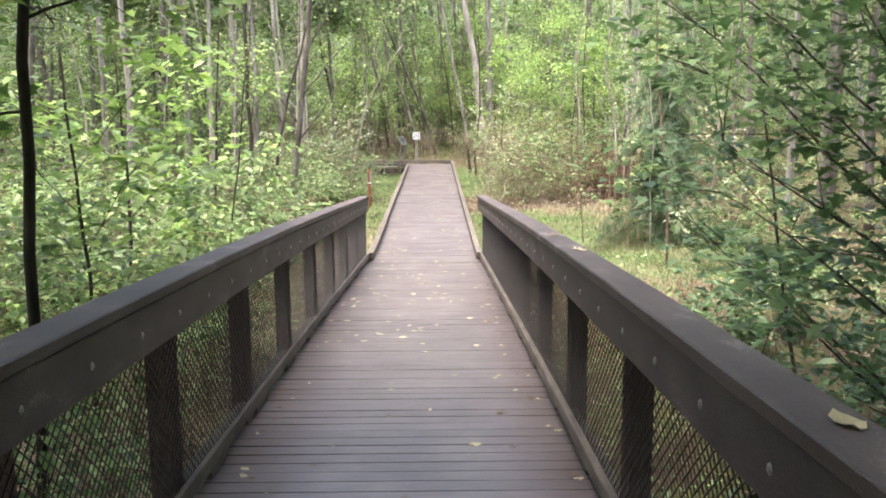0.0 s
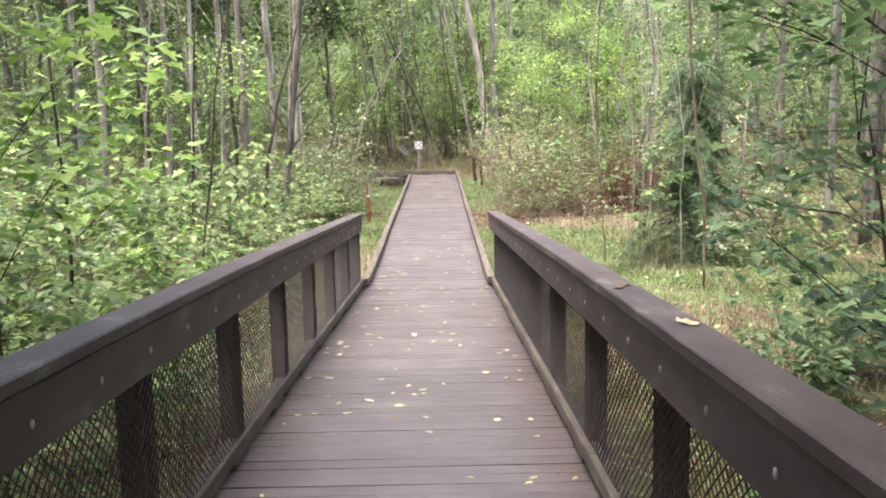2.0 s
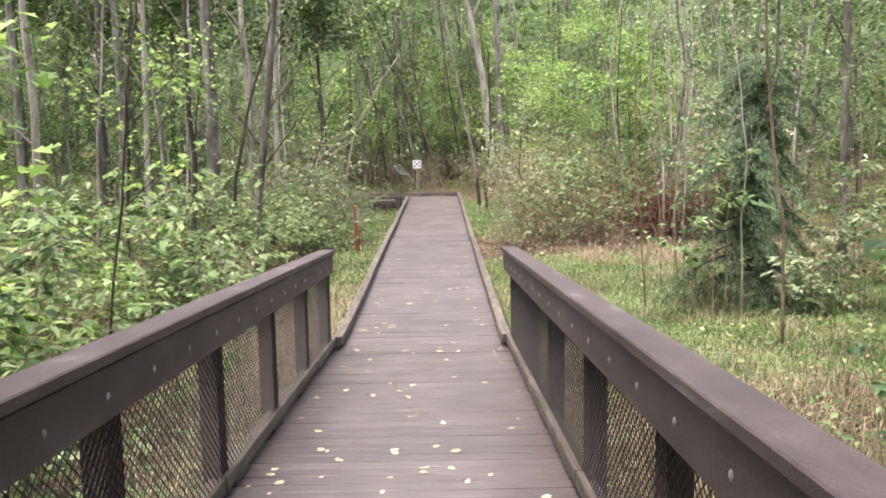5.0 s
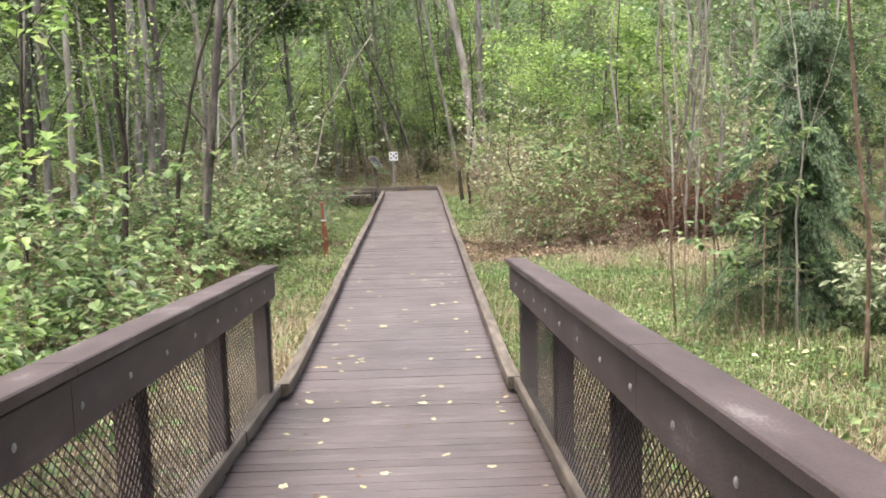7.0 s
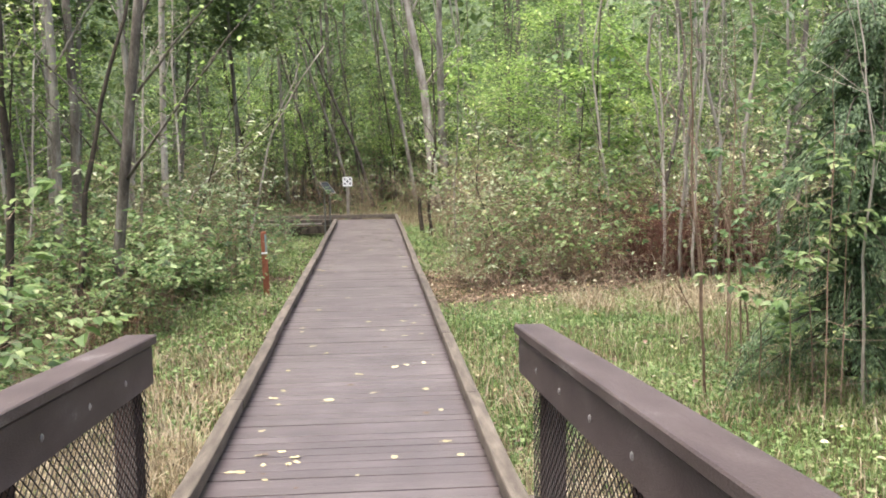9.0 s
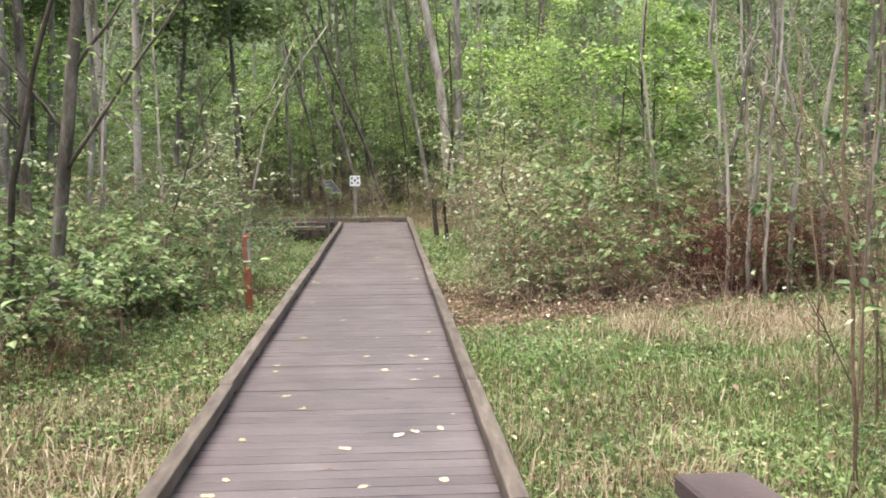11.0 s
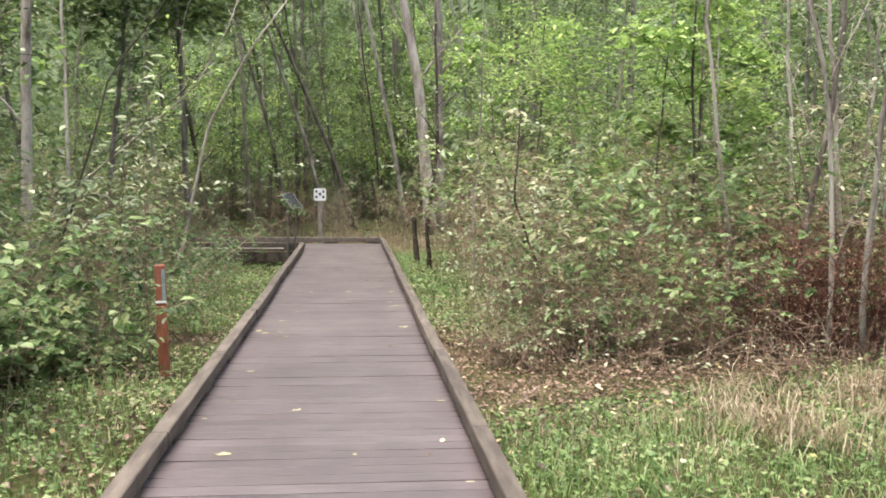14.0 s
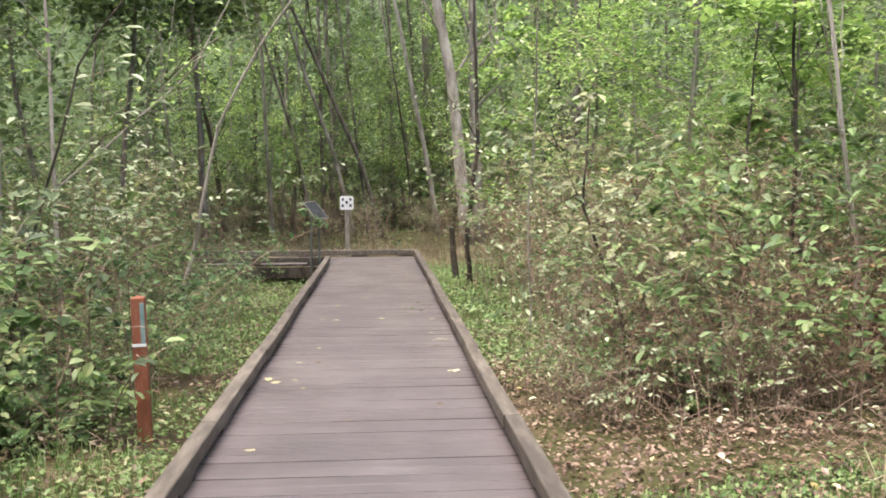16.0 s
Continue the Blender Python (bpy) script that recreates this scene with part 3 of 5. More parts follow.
def shrub(name, label, seed, height, radius, stems=14, leaf_n=900, leaf=0.09, bark=None, leaves=None, simple=False, group="", arch=0.15, spread=0.10, category="shrub", width=0.6):
    rng = np.random.default_rng(seed)
    t = thing(name, label, category, group)
    tb, cb = Buf(), Buf()
    pts = []
    for i in range(stems):
        az = rng.uniform(0, 2 * math.pi)
        rr = radius * math.sqrt(rng.uniform(0.02, 1))
        b0 = np.array([math.cos(az), math.sin(az), 0]) * rr * 0.35
        h = height * rng.uniform(0.55, 1.05)
        e = bent(rng, b0 + (0, 0, -0.1), np.array([math.cos(az) * rr, math.sin(az) * rr, h]), 7, 0.12, arch)
        tb.tube(e, np.linspace(0.008, 0.0025, 7) * (0.6 + height * 0.2), 4)
        lines = [e]
        for _ in range(4):
            j = rng.integers(2, 7)
            a2 = rng.uniform(0, 2 * math.pi)
            tw = bent(rng, e[j], e[j] + height * rng.uniform(0.12, 0.3) * np.array([math.cos(a2), math.sin(a2), rng.uniform(0, 0.9)]), 4, 0.15)
            tb.tube(tw, np.linspace(0.004, 0.002, 4), 3)
            lines.append(tw)
        m = max(1, int(leaf_n / stems / 5))
        for e2 in lines:
            u = rng.uniform(0.12, 1.0, m) * (len(e2) - 1)
            a = np.minimum(u.astype(int), len(e2) - 2)
            fr = (u - a)[:, None]
            pts.append(e2[a] * (1 - fr) + e2[a + 1] * fr + rng.normal(0, spread, (m, 3)))
    pts = np.concatenate(pts)
    pts[:, 2] = np.maximum(pts[:, 2], 0.04)
    cb.leaves(rng, pts, leaf * rng.uniform(0.55, 1.3, len(pts)), width, 0.4, 0.3, simple)
    part("branching", tb, bark or TWIG, t)
    part("foliage", cb, leaves or LEAF_SHRUB, t)
    return t


def thicket(name, label, seed, height, radius, stems=10, leaf_n=420, leaf=0.08, bark=None, leaves=None, group="", category="shrub", lean=0.5, bare=0.35, flat=0.28, twig_len=0.3, width=0.55):
    """Thin arching stems with side twigs; the leaves stand in flat rows along the twigs. bare: share of each stem without leaves."""
    rng = np.random.default_rng(seed)
    t = thing(name, label, category, group)
    tb, cb = Buf(), Buf()
    pts, azs = [], []
    rows = []
    for i in range(stems):
        az = rng.uniform(0, 2 * math.pi)
        b0 = np.array([rng.normal(0, 0.35), rng.normal(0, 0.35), 0]) * radius
        h = height * (0.35 + 0.75 * rng.uniform(0, 1) ** 0.8)
        out = h * min(abs(rng.normal(0, lean)), 1.8 * lean) * np.array([math.cos(az), math.sin(az), 0])
        k = np.linspace(0, 1, 9)[:, None]
        e = b0 + (0, 0, -0.1) + out * k ** 1.7 + np.array([0, 0, h]) * (k * 1.25 - 0.25 * k ** 2.5)
        e = e + np.cumsum(rng.normal(0, 0.012 * h, (9, 3)), axis=0) * np.linspace(0, 1, 9)[:, None]
        tb.tube(e, np.linspace(0.0085, 0.002, 9) * rng.uniform(0.55, 1.0) * (0.6 + height * 0.2), 4)
        for _ in range(rng.integers(4, 9)):
            j = rng.integers(2, 9)
            a2 = rng.uniform(0, 2 * math.pi)
            ln = height * twig_len * rng.uniform(0.4, 1.2)
            tw = bent(rng, e[j], e[j] + ln * np.array([math.cos(a2), math.sin(a2), rng.uniform(-0.15, 0.7)]), 5, 0.2)
            tb.tube(tw, np.linspace(0.0035, 0.0014, 5), 3)
            if j >= 9 * bare or rng.uniform() < 0.15:
                rows.append((tw, a2))
        if rng.uniform() < 0.4:
            a2 = rng.uniform(0, 2 * math.pi)
            tw = bent(rng, e[1], e[1] + height * 0.35 * np.array([math.cos(a2), math.sin(a2), rng.uniform(0.0, 0.4)]), 5, 0.3)
            tb.tube(tw, np.linspace(0.003, 0.0014, 5), 3)
    dense = rng.gamma(1.2, 1.0, len(rows))
    dense /= dense.sum()
    for (tw, a2), share in zip(rows, dense):
        m = int(leaf_n * share) + 1
        u = rng.uniform(0.05, 1.0, m) * 4
        a = np.minimum(u.astype(int), 3)
        f = (u - a)[:, None]
        pts.append(tw[a] * (1 - f) + tw[a + 1] * f + rng.normal(0, 0.025, (m, 3)))
        azs.append(a2 + np.where(rng.uniform(0, 1, m) < 0.5, 1, -1) * rng.uniform(0.5, 1.3, m))
    pts, azs = np.concatenate(pts), np.concatenate(azs)
    pts[:, 2] = np.maximum(pts[:, 2], 0.04)
    cb.leaves(rng, pts, leaf * rng.uniform(0.5, 1.35, len(pts)), width, flat, 0.2, False, azs)
    part("branching", tb, bark or BROWN_TWIG, t)
    part("foliage", cb, leaves or LEAF_SHRUB, t)
    return t


def put(ob, x, y, turn=0.0, s=1.0, sink=0.0):
    ob.matrix_basis = pose(x, y, ground_z(x, y) - sink, 0, 0, turn) @ Matrix.Scale(s, 4)
    return ob


def again(ob, x, y, turn, s=1.0, tip=0.0):
    return copy_thing_scaled(ob, pose(x, y, ground_z(x, y), tip, 0, turn) @ Matrix.Scale(s, 4))


def copy_thing_scaled(ob, m):
    old = ob.matrix_basis.copy()
    ob.scale = (1, 1, 1)
    c = copy_thing(ob, m)
    ob.matrix_basis = old
    return c


def stem(name, label, path, r0, r1, bark, group="", limbs=(), leaf_n=0, leaf=0.1, leaves=None, seed=1, spread=0.25, simple=True, lobed=False, flat=0.3):
    """A single tree whose trunk follows the given points above its foot; limbs: (share of the trunk, end point)."""
    rng2 = np.random.default_rng(seed)
    x, y = path[0][0], path[0][1]
    g = ground_z(x, y)
    t = thing(name, label, "tree", group, pose(x, y, g))
    local = np.array([(p[0] - x, p[1] - y, p[2] - g) for p in path], float)
    local[0][2] = -0.15
    cum = np.concatenate([[0], np.cumsum(np.linalg.norm(np.diff(local, axis=0), axis=1))])
    q = np.linspace(0, cum[-1], 14)
    tr = np.stack([np.interp(q, cum, local[:, k]) for k in range(3)], 1)
    w = np.cumsum(rng2.normal(0, (0.006 if r0 > 0.05 else 0.017) * cum[-1] / 5, tr.shape), axis=0)
    w -= w[0] + (q / q[-1])[:, None] * (w[-1] - w[0])
    w[:, 2] = 0
    tr += w
    rad = np.linspace(r0, r1, 14)
    rad[0] *= 1.3
    tb = Buf()
    tb.tube(tr, rad, 9)
    lines = []
    for share, end in limbs:
        k = share * 13
        a = min(12, int(k))
        p0 = tr[a] * (1 - (k - a)) + tr[a + 1] * (k - a)
        e = np.array(end) - np.array([x, y, g])
        lb = bent(rng2, p0, e, 9, 0.07, 0.03)
        rr = np.interp(k, range(14), rad) * 0.36
        tb.tube(lb, np.linspace(rr, 0.004, 9), 5)
        lines.append(lb)
        for _ in range(4):
            j = rng2.integers(2, 9)
            d = (e - p0) / np.linalg.norm(e - p0)
            tw = bent(rng2, lb[j], lb[j] + 0.3 * np.linalg.norm(e - p0) * (d + rng2.normal(0, 0.5, 3)), 5, 0.1)
            tb.tube(tw, np.linspace(max(0.004, rr * 0.35), 0.002, 5), 4)
            lines.append(tw)
    part("trunk", tb, bark, t, smooth=True)
    if leaf_n:
        lines = lines or [tr]
        pts = []
        for e in lines:
            m = max(1, leaf_n // len(lines))
            u = rng2.uniform(0.25, 1, m) * (len(e) - 1)
            a = np.minimum(u.astype(int), len(e) - 2)
            f = (u - a)[:, None]
            pts.append(e[a] * (1 - f) + e[a + 1] * f + rng2.normal(0, spread, (m, 3)) * (1, 1, 0.6))
        pts = np.concatenate(pts)
        cb = Buf()
        cb.leaves(rng2, pts, leaf * rng2.uniform(0.6, 1.25, len(pts)), 0.62, flat, 0.25, simple, None, lobed)
        part("crown", cb, leaves or LEAF_ALDER, t)
    return t


rng = np.random.default_rng(11)

# --- woodland trees, built once and repeated with their own turn and size
alders = []
for i in range(6):
    alders.append(tree("alder_tree", "slender grey-barked alder with sparse green leaves", 100 + i, 11 + i % 3, 0.085 + 0.012 * (i % 4), (rng.normal(0, 0.8), rng.normal(0, 0.8)),
                       0.10, 24, 1.7, 0.45, 2600, 0.125, BARK, LEAF_ALDER, True, 0.33, "alder wood"))
maples = []
for i in range(4):
    maples.append(tree("understorey_maple", "understorey maple with flat layers of bright green leaves", 200 + i, 6.0 + i * 0.5, 0.04, (rng.normal(0, 0.6), rng.normal(0, 0.6)),
                       0.15, 22, 1.8, 0.15, 2800, 0.11, BARK, LEAF_BRIGHT, True, 0.24, "understorey maples", 0.22))
poles = []
for i in range(3):
    poles.append(tree("bare_sapling", "thin bare grey sapling with few leaves", 300 + i, 7.5 + i, 0.032, (rng.normal(0, 0.5), rng.normal(0, 0.3)), 0.3, 16, 0.9, 0.9, 260, 0.08, PALE_BARK, LEAF_PALE, True, 0.12, "bare saplings"))
shrubs = [thicket("leafy_shrub", "leafy shrub with large light green leaves", 400 + i, 1.75 + 0.2 * i, 1.2, 13, 640, 0.135, BROWN_TWIG, (LEAF_SHRUB, LEAF_BRIGHT)[i == 2], "leafy shrubs", "shrub", 0.42, 0.15, 0.26, 0.34, 0.62) for i in range(4)]
browns = [thicket("thicket_shrub", "twiggy autumn shrub with brown and pale leaves", 500 + i, 2.1 + 0.25 * i, 1.1, 20, 230, 0.075, BROWN_TWIG, (LEAF_MIX, LEAF_BROWN, LEAF_SHRUB, LEAF_PALE)[i], "autumn thicket", "shrub", 0.62, 0.1) for i in range(4)]
reds = [thicket("red_thicket_shrub", "low shrub of bare red-brown twigs", 520 + i, 1.7, 1.1, 26, 300, 0.05, RED_TWIG, LEAF_BROWN, "autumn thicket", "shrub", 0.35, 0.2) for i in range(2)]
pales = [thicket("pale_thicket_shrub", "open shrub with small pale green leaves", 540 + i, 2.1 + 0.3 * i, 1.0, 10, 230, 0.125, BROWN_TWIG, (LEAF_SHRUB, LEAF_PALE)[i % 2], "autumn thicket", "shrub", 0.5, 0.3) for i in range(4)]
mixed = [thicket("green_thicket_shrub", "thin-stemmed shrub with fresh green leaves", 560 + i, 2.0 + 0.35 * i, 0.9, 8, 240, 0.13, BROWN_TWIG, (LEAF_SHRUB, LEAF_SHRUB, LEAF_MIX, LEAF_PALE)[i], "autumn thicket", "shrub", 0.45, 0.35) for i in range(4)]
darks = [thicket("low_shrub", "layered low shrub with dark green leaves", 580 + i, 1.25 + 0.2 * i, 1.2, 15, 850, 0.08, BROWN_TWIG, (LEAF_ALDER, LEAF_BROAD, LEAF_ALDER, LEAF_SHRUB)[i], "low shrubs", "shrub", 0.75, 0.1, 0.3, 0.4) for i in range(4)]
sprays = [thicket("broad_leaved_shrub", "spreading shrub with layered bright green leaves", 590 + i, 1.3 + 0.25 * i, 1.1, 10, 460, 0.105, BROWN_TWIG, LEAF_SHRUB, "broad-leaved shrubs", "shrub", 0.8, 0.3, 0.25, 0.4, 0.7) for i in range(3)]

first = {}


def place(variants, x, y, s=None, turn=None):
    v = variants[rng.integers(len(variants))]
    turn = rng.uniform(0, 360) if turn is None else turn
    s = rng.uniform(0.85, 1.15) if s is None else s
    if v.name not in first:
        first[v.name] = True
        return put(v, x, y, turn, s)
    return again(v, x, y, turn, s)


def clear(x, y, m=0.0):
    if abs(x) < 1.7 + m and y < 39.5:
        return False
    if -10 < x < 1.5 and 35.5 - m < y < 39.3 + m:
        return False
    return True


def scatter(variants, n, x0, x1, y0, y1, m=0.0, s=(0.85, 1.15), gap=0.0, keep=None):
    got, tries = [], 0
    while len(got) < n and tries < n * 30:
        tries += 1
        x, y = rng.uniform(x0, x1), rng.uniform(y0, y1)
        if not clear(x, y, m) or (keep and not keep(x, y)):
            continue
        if gap and any((x - a) ** 2 + (y - b) ** 2 < gap * gap for a, b in got):
            continue
        got.append((x, y))
        place(variants, x, y, rng.uniform(*s))


# back and side woods
scatter(alders, 30, -26, -4.5, 24, 50, 0.5, (0.75, 1.15), 1.6)
scatter(alders, 22, 4.5, 24, 34, 56, 0.5, (0.75, 1.15), 1.6, lambda x, y: y > 26 + 0.3 * x)
scatter(alders, 24, -12, 12, 48, 60, 0.5, (0.8, 1.2), 1.4)
scatter(alders, 20, -34, 34, 60, 76, 0.5, (1.2, 1.6), 2.5)
scatter(alders, 10, 10, 26, 14, 34, 0.5, (0.8, 1.2), 1.8)
scatter(alders, 9, -18, -6.5, 6, 22, 0.5, (0.8, 1.1), 2.2)
scatter(alders, 6, -14, 14, -18, -8, 2.0, (0.8, 1.1), 2.5)
scatter(maples, 10, -16, -3.4, 25, 46, 1.2, (0.7, 1.1), 1.6)
scatter(maples, 10, 3.8, 14, 30, 44, 0.8, (0.7, 1.0), 1.6)
scatter(maples, 8, -12, 12, 47.5, 56, 0.8, (0.7, 1.3), 1.4)
scatter(poles, 4, 5.8, 9.5, 24.5, 31, 0.2, (0.8, 1.15), 0.6)
scatter(poles, 9, -9, -3.6, 19, 32, 0.2, (0.8, 1.15), 0.8)
scatter(shrubs, 28, -7.5, -2.7, 7.5, 17.5, 0.2, (0.75, 1.1), 0.7)
scatter(sprays, 16, -10, -3.0, 20, 35, 0.5, (0.8, 1.3), 1.2)
scatter(browns, 10, 2.5, 4.2, 25.6, 34.5, 0.0, (0.65, 1.0), 0.8)
scatter(pales, 15, 2.15, 4.8, 25.3, 34.5, 0.0, (0.7, 1.05), 0.6)
scatter(mixed, 23, 2.3, 8, 25.6, 35, 0.1, (0.8, 1.3), 0.8)
for x, y, k in ((4.0, 25.0, 0.85), (2.7, 25.4, 0.6), (6.4, 25.4, 0.8)):
    place(sprays, x, y, k)
scatter(browns, 10, 1.75, 4.4, 24.7, 26.2, 0.0, (0.3, 0.6), 0.5)
scatter(pales, 8, 1.72, 4.4, 24.9, 26.6, 0.0, (0.35, 0.7), 0.6)
scatter(reds, 7, 4.6, 8, 25.8, 28.5, 0.1, (0.7, 0.9), 0.7)
scatter(browns, 15, 2.8, 9, 25.2, 35, 0.3, (0.8, 1.15), 0.8)
scatter(pales, 17, 3.0, 9, 25.0, 36, 0.3, (0.8, 1.15), 0.8)
scatter(darks, 17, -9, -2.8, 21.5, 35, 0.5, (0.7, 1.2), 0.7)
scatter(browns, 34, -7, 9, 41.2, 46.5, 0.3, (0.5, 0.85), 0.7)
scatter(darks, 34, -16, 16, 46, 58, 0.3, (1.0, 2.2), 0.9)
scatter(darks, 14, -14, -5, 38.6, 44, 0.3, (0.8, 1.4), 0.9)
scatter(darks, 16, 6, 16, 14, 34, 0.3, (0.7, 1.2), 1.2, lambda x, y: y > 21 or x > 8)
scatter(shrubs, 10, 6, 14, 4, 16, 0.3, (0.7, 1.1), 1.0)

for x, y, k in ((-3.0, 22.6, 0.72), (-3.3, 23.7, 0.8), (-3.0, 21.5, 0.6), (-3.9, 22.6, 0.85), (-2.5, 27.3, 0.55)):
    place(sprays, x, y, k * 1.3)
for x, y, k in ((-3.0, 34.7, 0.8), (-3.9, 34.9, 0.9), (-4.9, 34.7, 0.9), (-2.5, 33.6, 0.7), (-5.9, 34.9, 0.9), (-7.0, 34.8, 1.0), (-2.4, 24.2, 0.5), (-2.3, 25.8, 0.6), (-2.6, 26.6, 0.7), (-2.3, 28.6, 0.6), (-2.2, 30.6, 0.6), (-3.6, 24.8, 0.8), (-4.4, 23.6, 0.9), (-2.9, 29.6, 0.8), (-4.8, 22.2, 0.8)):
    place(darks, x, y, k)

scatter(darks, 11, -5.5, -2.4, 22.5, 33.5, 0.2, (0.7, 1.2), 0.7)
scatter(mixed, 14, -5.0, -2.2, 20.5, 33, 0.2, (0.5, 0.9), 0.9)
for x, y, k in ((-2.7, 13.4, 0.9), (-2.4, 12.0, 0.9)):
    place(sprays, x, y, k)
scatter(sprays, 12, -5.4, -2.9, 18.5, 27, 0.1, (0.5, 1.0), 0.9)
scatter(reds, 7, -4.2, -1.9, 19.5, 31, 0.1, (0.3, 0.55), 0.9)

# bare twigs that sprawl over the litter before the thicket
for k, (sx, sy, h) in enumerate(((2.4, 24.3, 0.7), (3.3, 24.6, 0.8), (4.4, 24.2, 0.75), (5.4, 24.8, 0.8), (1.9, 25.6, 0.55), (3.9, 23.6, 0.55))):
    b = thicket("bare_bramble", "low sprawl of bare grey-brown arching twigs over leaf litter", 600 + k, h, 0.8, 12, 24, 0.05, BROWN_TWIG, LEAF_PALE, "bare brambles", "shrub", 1.5, 0.2, 0.3, 0.5)
    put(b, sx, sy, 63 * k)

# light green shrubs beside the marker post
for k, (sx, sy, h) in enumerate(((-2.5, 25.0, 0.95), (-3.05, 24.4, 1.15), (-3.2, 25.5, 1.3))):
    b = thicket("broad_leaved_shrub", "low shrub with large light green leaves by the marker post", 620 + k, h, 0.8, 10, 330, 0.13, BROWN_TWIG, LEAF_SHRUB, "broad-leaved shrubs", "shrub", 0.6, 0.15, 0.25, 0.4, 0.65)
    put(b, sx, sy, 75 * k)

# --- the single trees along the way
stem("leaning_tree", "dark slim trunk leaning over behind the sign", [(0.25, 46, 0), (-0.4, 46, 2.2), (-1.68, 46, 5.2), (-3.4, 46, 9)], 0.075, 0.035, BARK, "leaning trunks", [(0.8, (-1.0, 45, 8.5)), (0.7, (-3.6, 45.5, 6))], 400, 0.12, LEAF_ALDER, 31)
stem("leaning_tree", "dark slim trunk leaning over behind the sign", [(-0.6, 46.4, 0), (-1.2, 46.4, 2.4), (-1.95, 46.4, 4.6), (-3.2, 46.4, 8.5)], 0.07, 0.03, BARK, "leaning trunks", [(0.8, (-2.0, 45, 8.5))], 300, 0.12, LEAF_ALDER, 32)
stem("leaning_tree", "dark slim trunk leaning over behind the sign", [(1.95, 46.2, 0), (1.6, 46.2, 2.2), (0.66, 46.2, 7.0), (0.1, 46.2, 10)], 0.085, 0.04, BARK, "leaning trunks", [(0.8, (2.0, 45, 9))], 300, 0.12, LEAF_ALDER, 33)
stem("leaning_tree", "dark slim trunk leaning over behind the sign", [(-1.9, 47.5, 0), (-2.5, 47.5, 3), (-4.0, 47.5, 8)], 0.07, 0.03, BARK, "leaning trunks", [(0.7, (-5, 46, 7))], 300, 0.12, LEAF_ALDER, 34)
stem("pale_dead_tree", "tall pale trunk with peeling bark, partly bare", [(2.52, 43.5, 0), (2.42, 43.5, 1.4), (2.14, 43.5, 4.2), (1.7, 43.5, 6.6), (1.2, 43.5, 10)], 0.19, 0.10, PALE_BARK, "", [(0.45, (3.6, 43, 6.2)), (0.55, (0.9, 43, 7.2)), (0.7, (2.8, 43, 9))], 0, 0.1, None, 35)
stem("grey_tree", "grey trunk beside the pale dead tree", [(2.95, 44.0, 0), (2.8, 44, 3), (2.75, 44, 9.5)], 0.17, 0.09, BARK, "", [(0.5, (4.5, 43.5, 6.5)), (0.6, (1.4, 43.5, 8)), (0.4, (4.2, 44, 4.8))], 700, 0.12, LEAF_ALDER, 36)
stem("dark_sapling", "dark thin sapling at the bend of the walk", [(1.80, 35.3, -0.3), (1.78, 35.3, 0.8), (1.95, 35.3, 2.2), (1.9, 35.3, 5.2)], 0.05, 0.02, DARK_BARK, "", [(0.5, (1.2, 35, 3.4)), (0.62, (2.8, 35.2, 4.0)), (0.45, (2.5, 35, 2.6))], 260, 0.09, LEAF_PALE, 37)
stem("dead_tree", "dark dead leaning stub of a trunk", [(1.62, 36.0, -0.3), (1.55, 36, 0.25), (1.52, 36, 0.72)], 0.075, 0.05, DARK_BARK, "", (), 0)
stem("thicket_sapling", "thin dark sapling rising from the thicket", [(1.95, 29.2, -0.3), (1.9, 29.2, 1.2), (2.05, 29.2, 2.8), (2.0, 29.2, 5.5)], 0.016, 0.007, BARK, "saplings", [(0.35, (2.6, 29.1, 2.9)), (0.5, (1.5, 29.0, 3.6))], 70, 0.08, LEAF_MIX, 54, 0.12)
stem("thicket_sapling", "thin dark crooked sapling in the thicket", [(2.75, 27.4, -0.3), (2.5, 27.4, 0.5), (2.25, 27.4, 1.3), (2.3, 27.4, 2.4)], 0.024, 0.008, DARK_BARK, "saplings", [(0.4, (2.9, 27.3, 1.6)), (0.6, (1.9, 27.3, 2.0))], 60, 0.08, LEAF_MIX, 55, 0.12)
stem("thicket_sapling", "thin dark sapling rising from the thicket", [(4.9, 28.4, -0.3), (4.95, 28.4, 1.5), (4.85, 28.4, 3.2), (5.0, 28.4, 6.0)], 0.028, 0.011, DARK_BARK, "saplings", [(0.45, (4.2, 28.2, 3.6)), (0.5, (5.8, 28.2, 3.8))], 120, 0.15, LEAF_BRIGHT, 56, 0.16, False, True, 0.16)
stem("leaning_sapling", "pale thin pole leaning across the wood", [(-2.95, 32, -0.3), (-2.71, 32, 0.4), (-2.25, 32, 2.36), (-1.6, 32, 3.6), (-0.9, 32, 4.6)], 0.035, 0.014, PALE_BARK, "leaning poles", [(0.75, (-1.9, 32, 4.4))], 0, seed=39)
stem("leaning_sapling", "pale thin pole leaning across the wood", [(-4.0, 27, -0.3), (-3.33, 27, 1.2), (-2.51, 27, 1.9), (-1.71, 27, 2.62), (-1.30, 27, 3.24), (-1.15, 27, 3.7)], 0.016, 0.006, PALE_BARK, "leaning poles", [(0.6, (-1.34, 26.6, 2.9)), (0.4, (-1.9, 26.9, 2.6))], 80, 0.08, LEAF_BRIGHT, 40, 0.1)
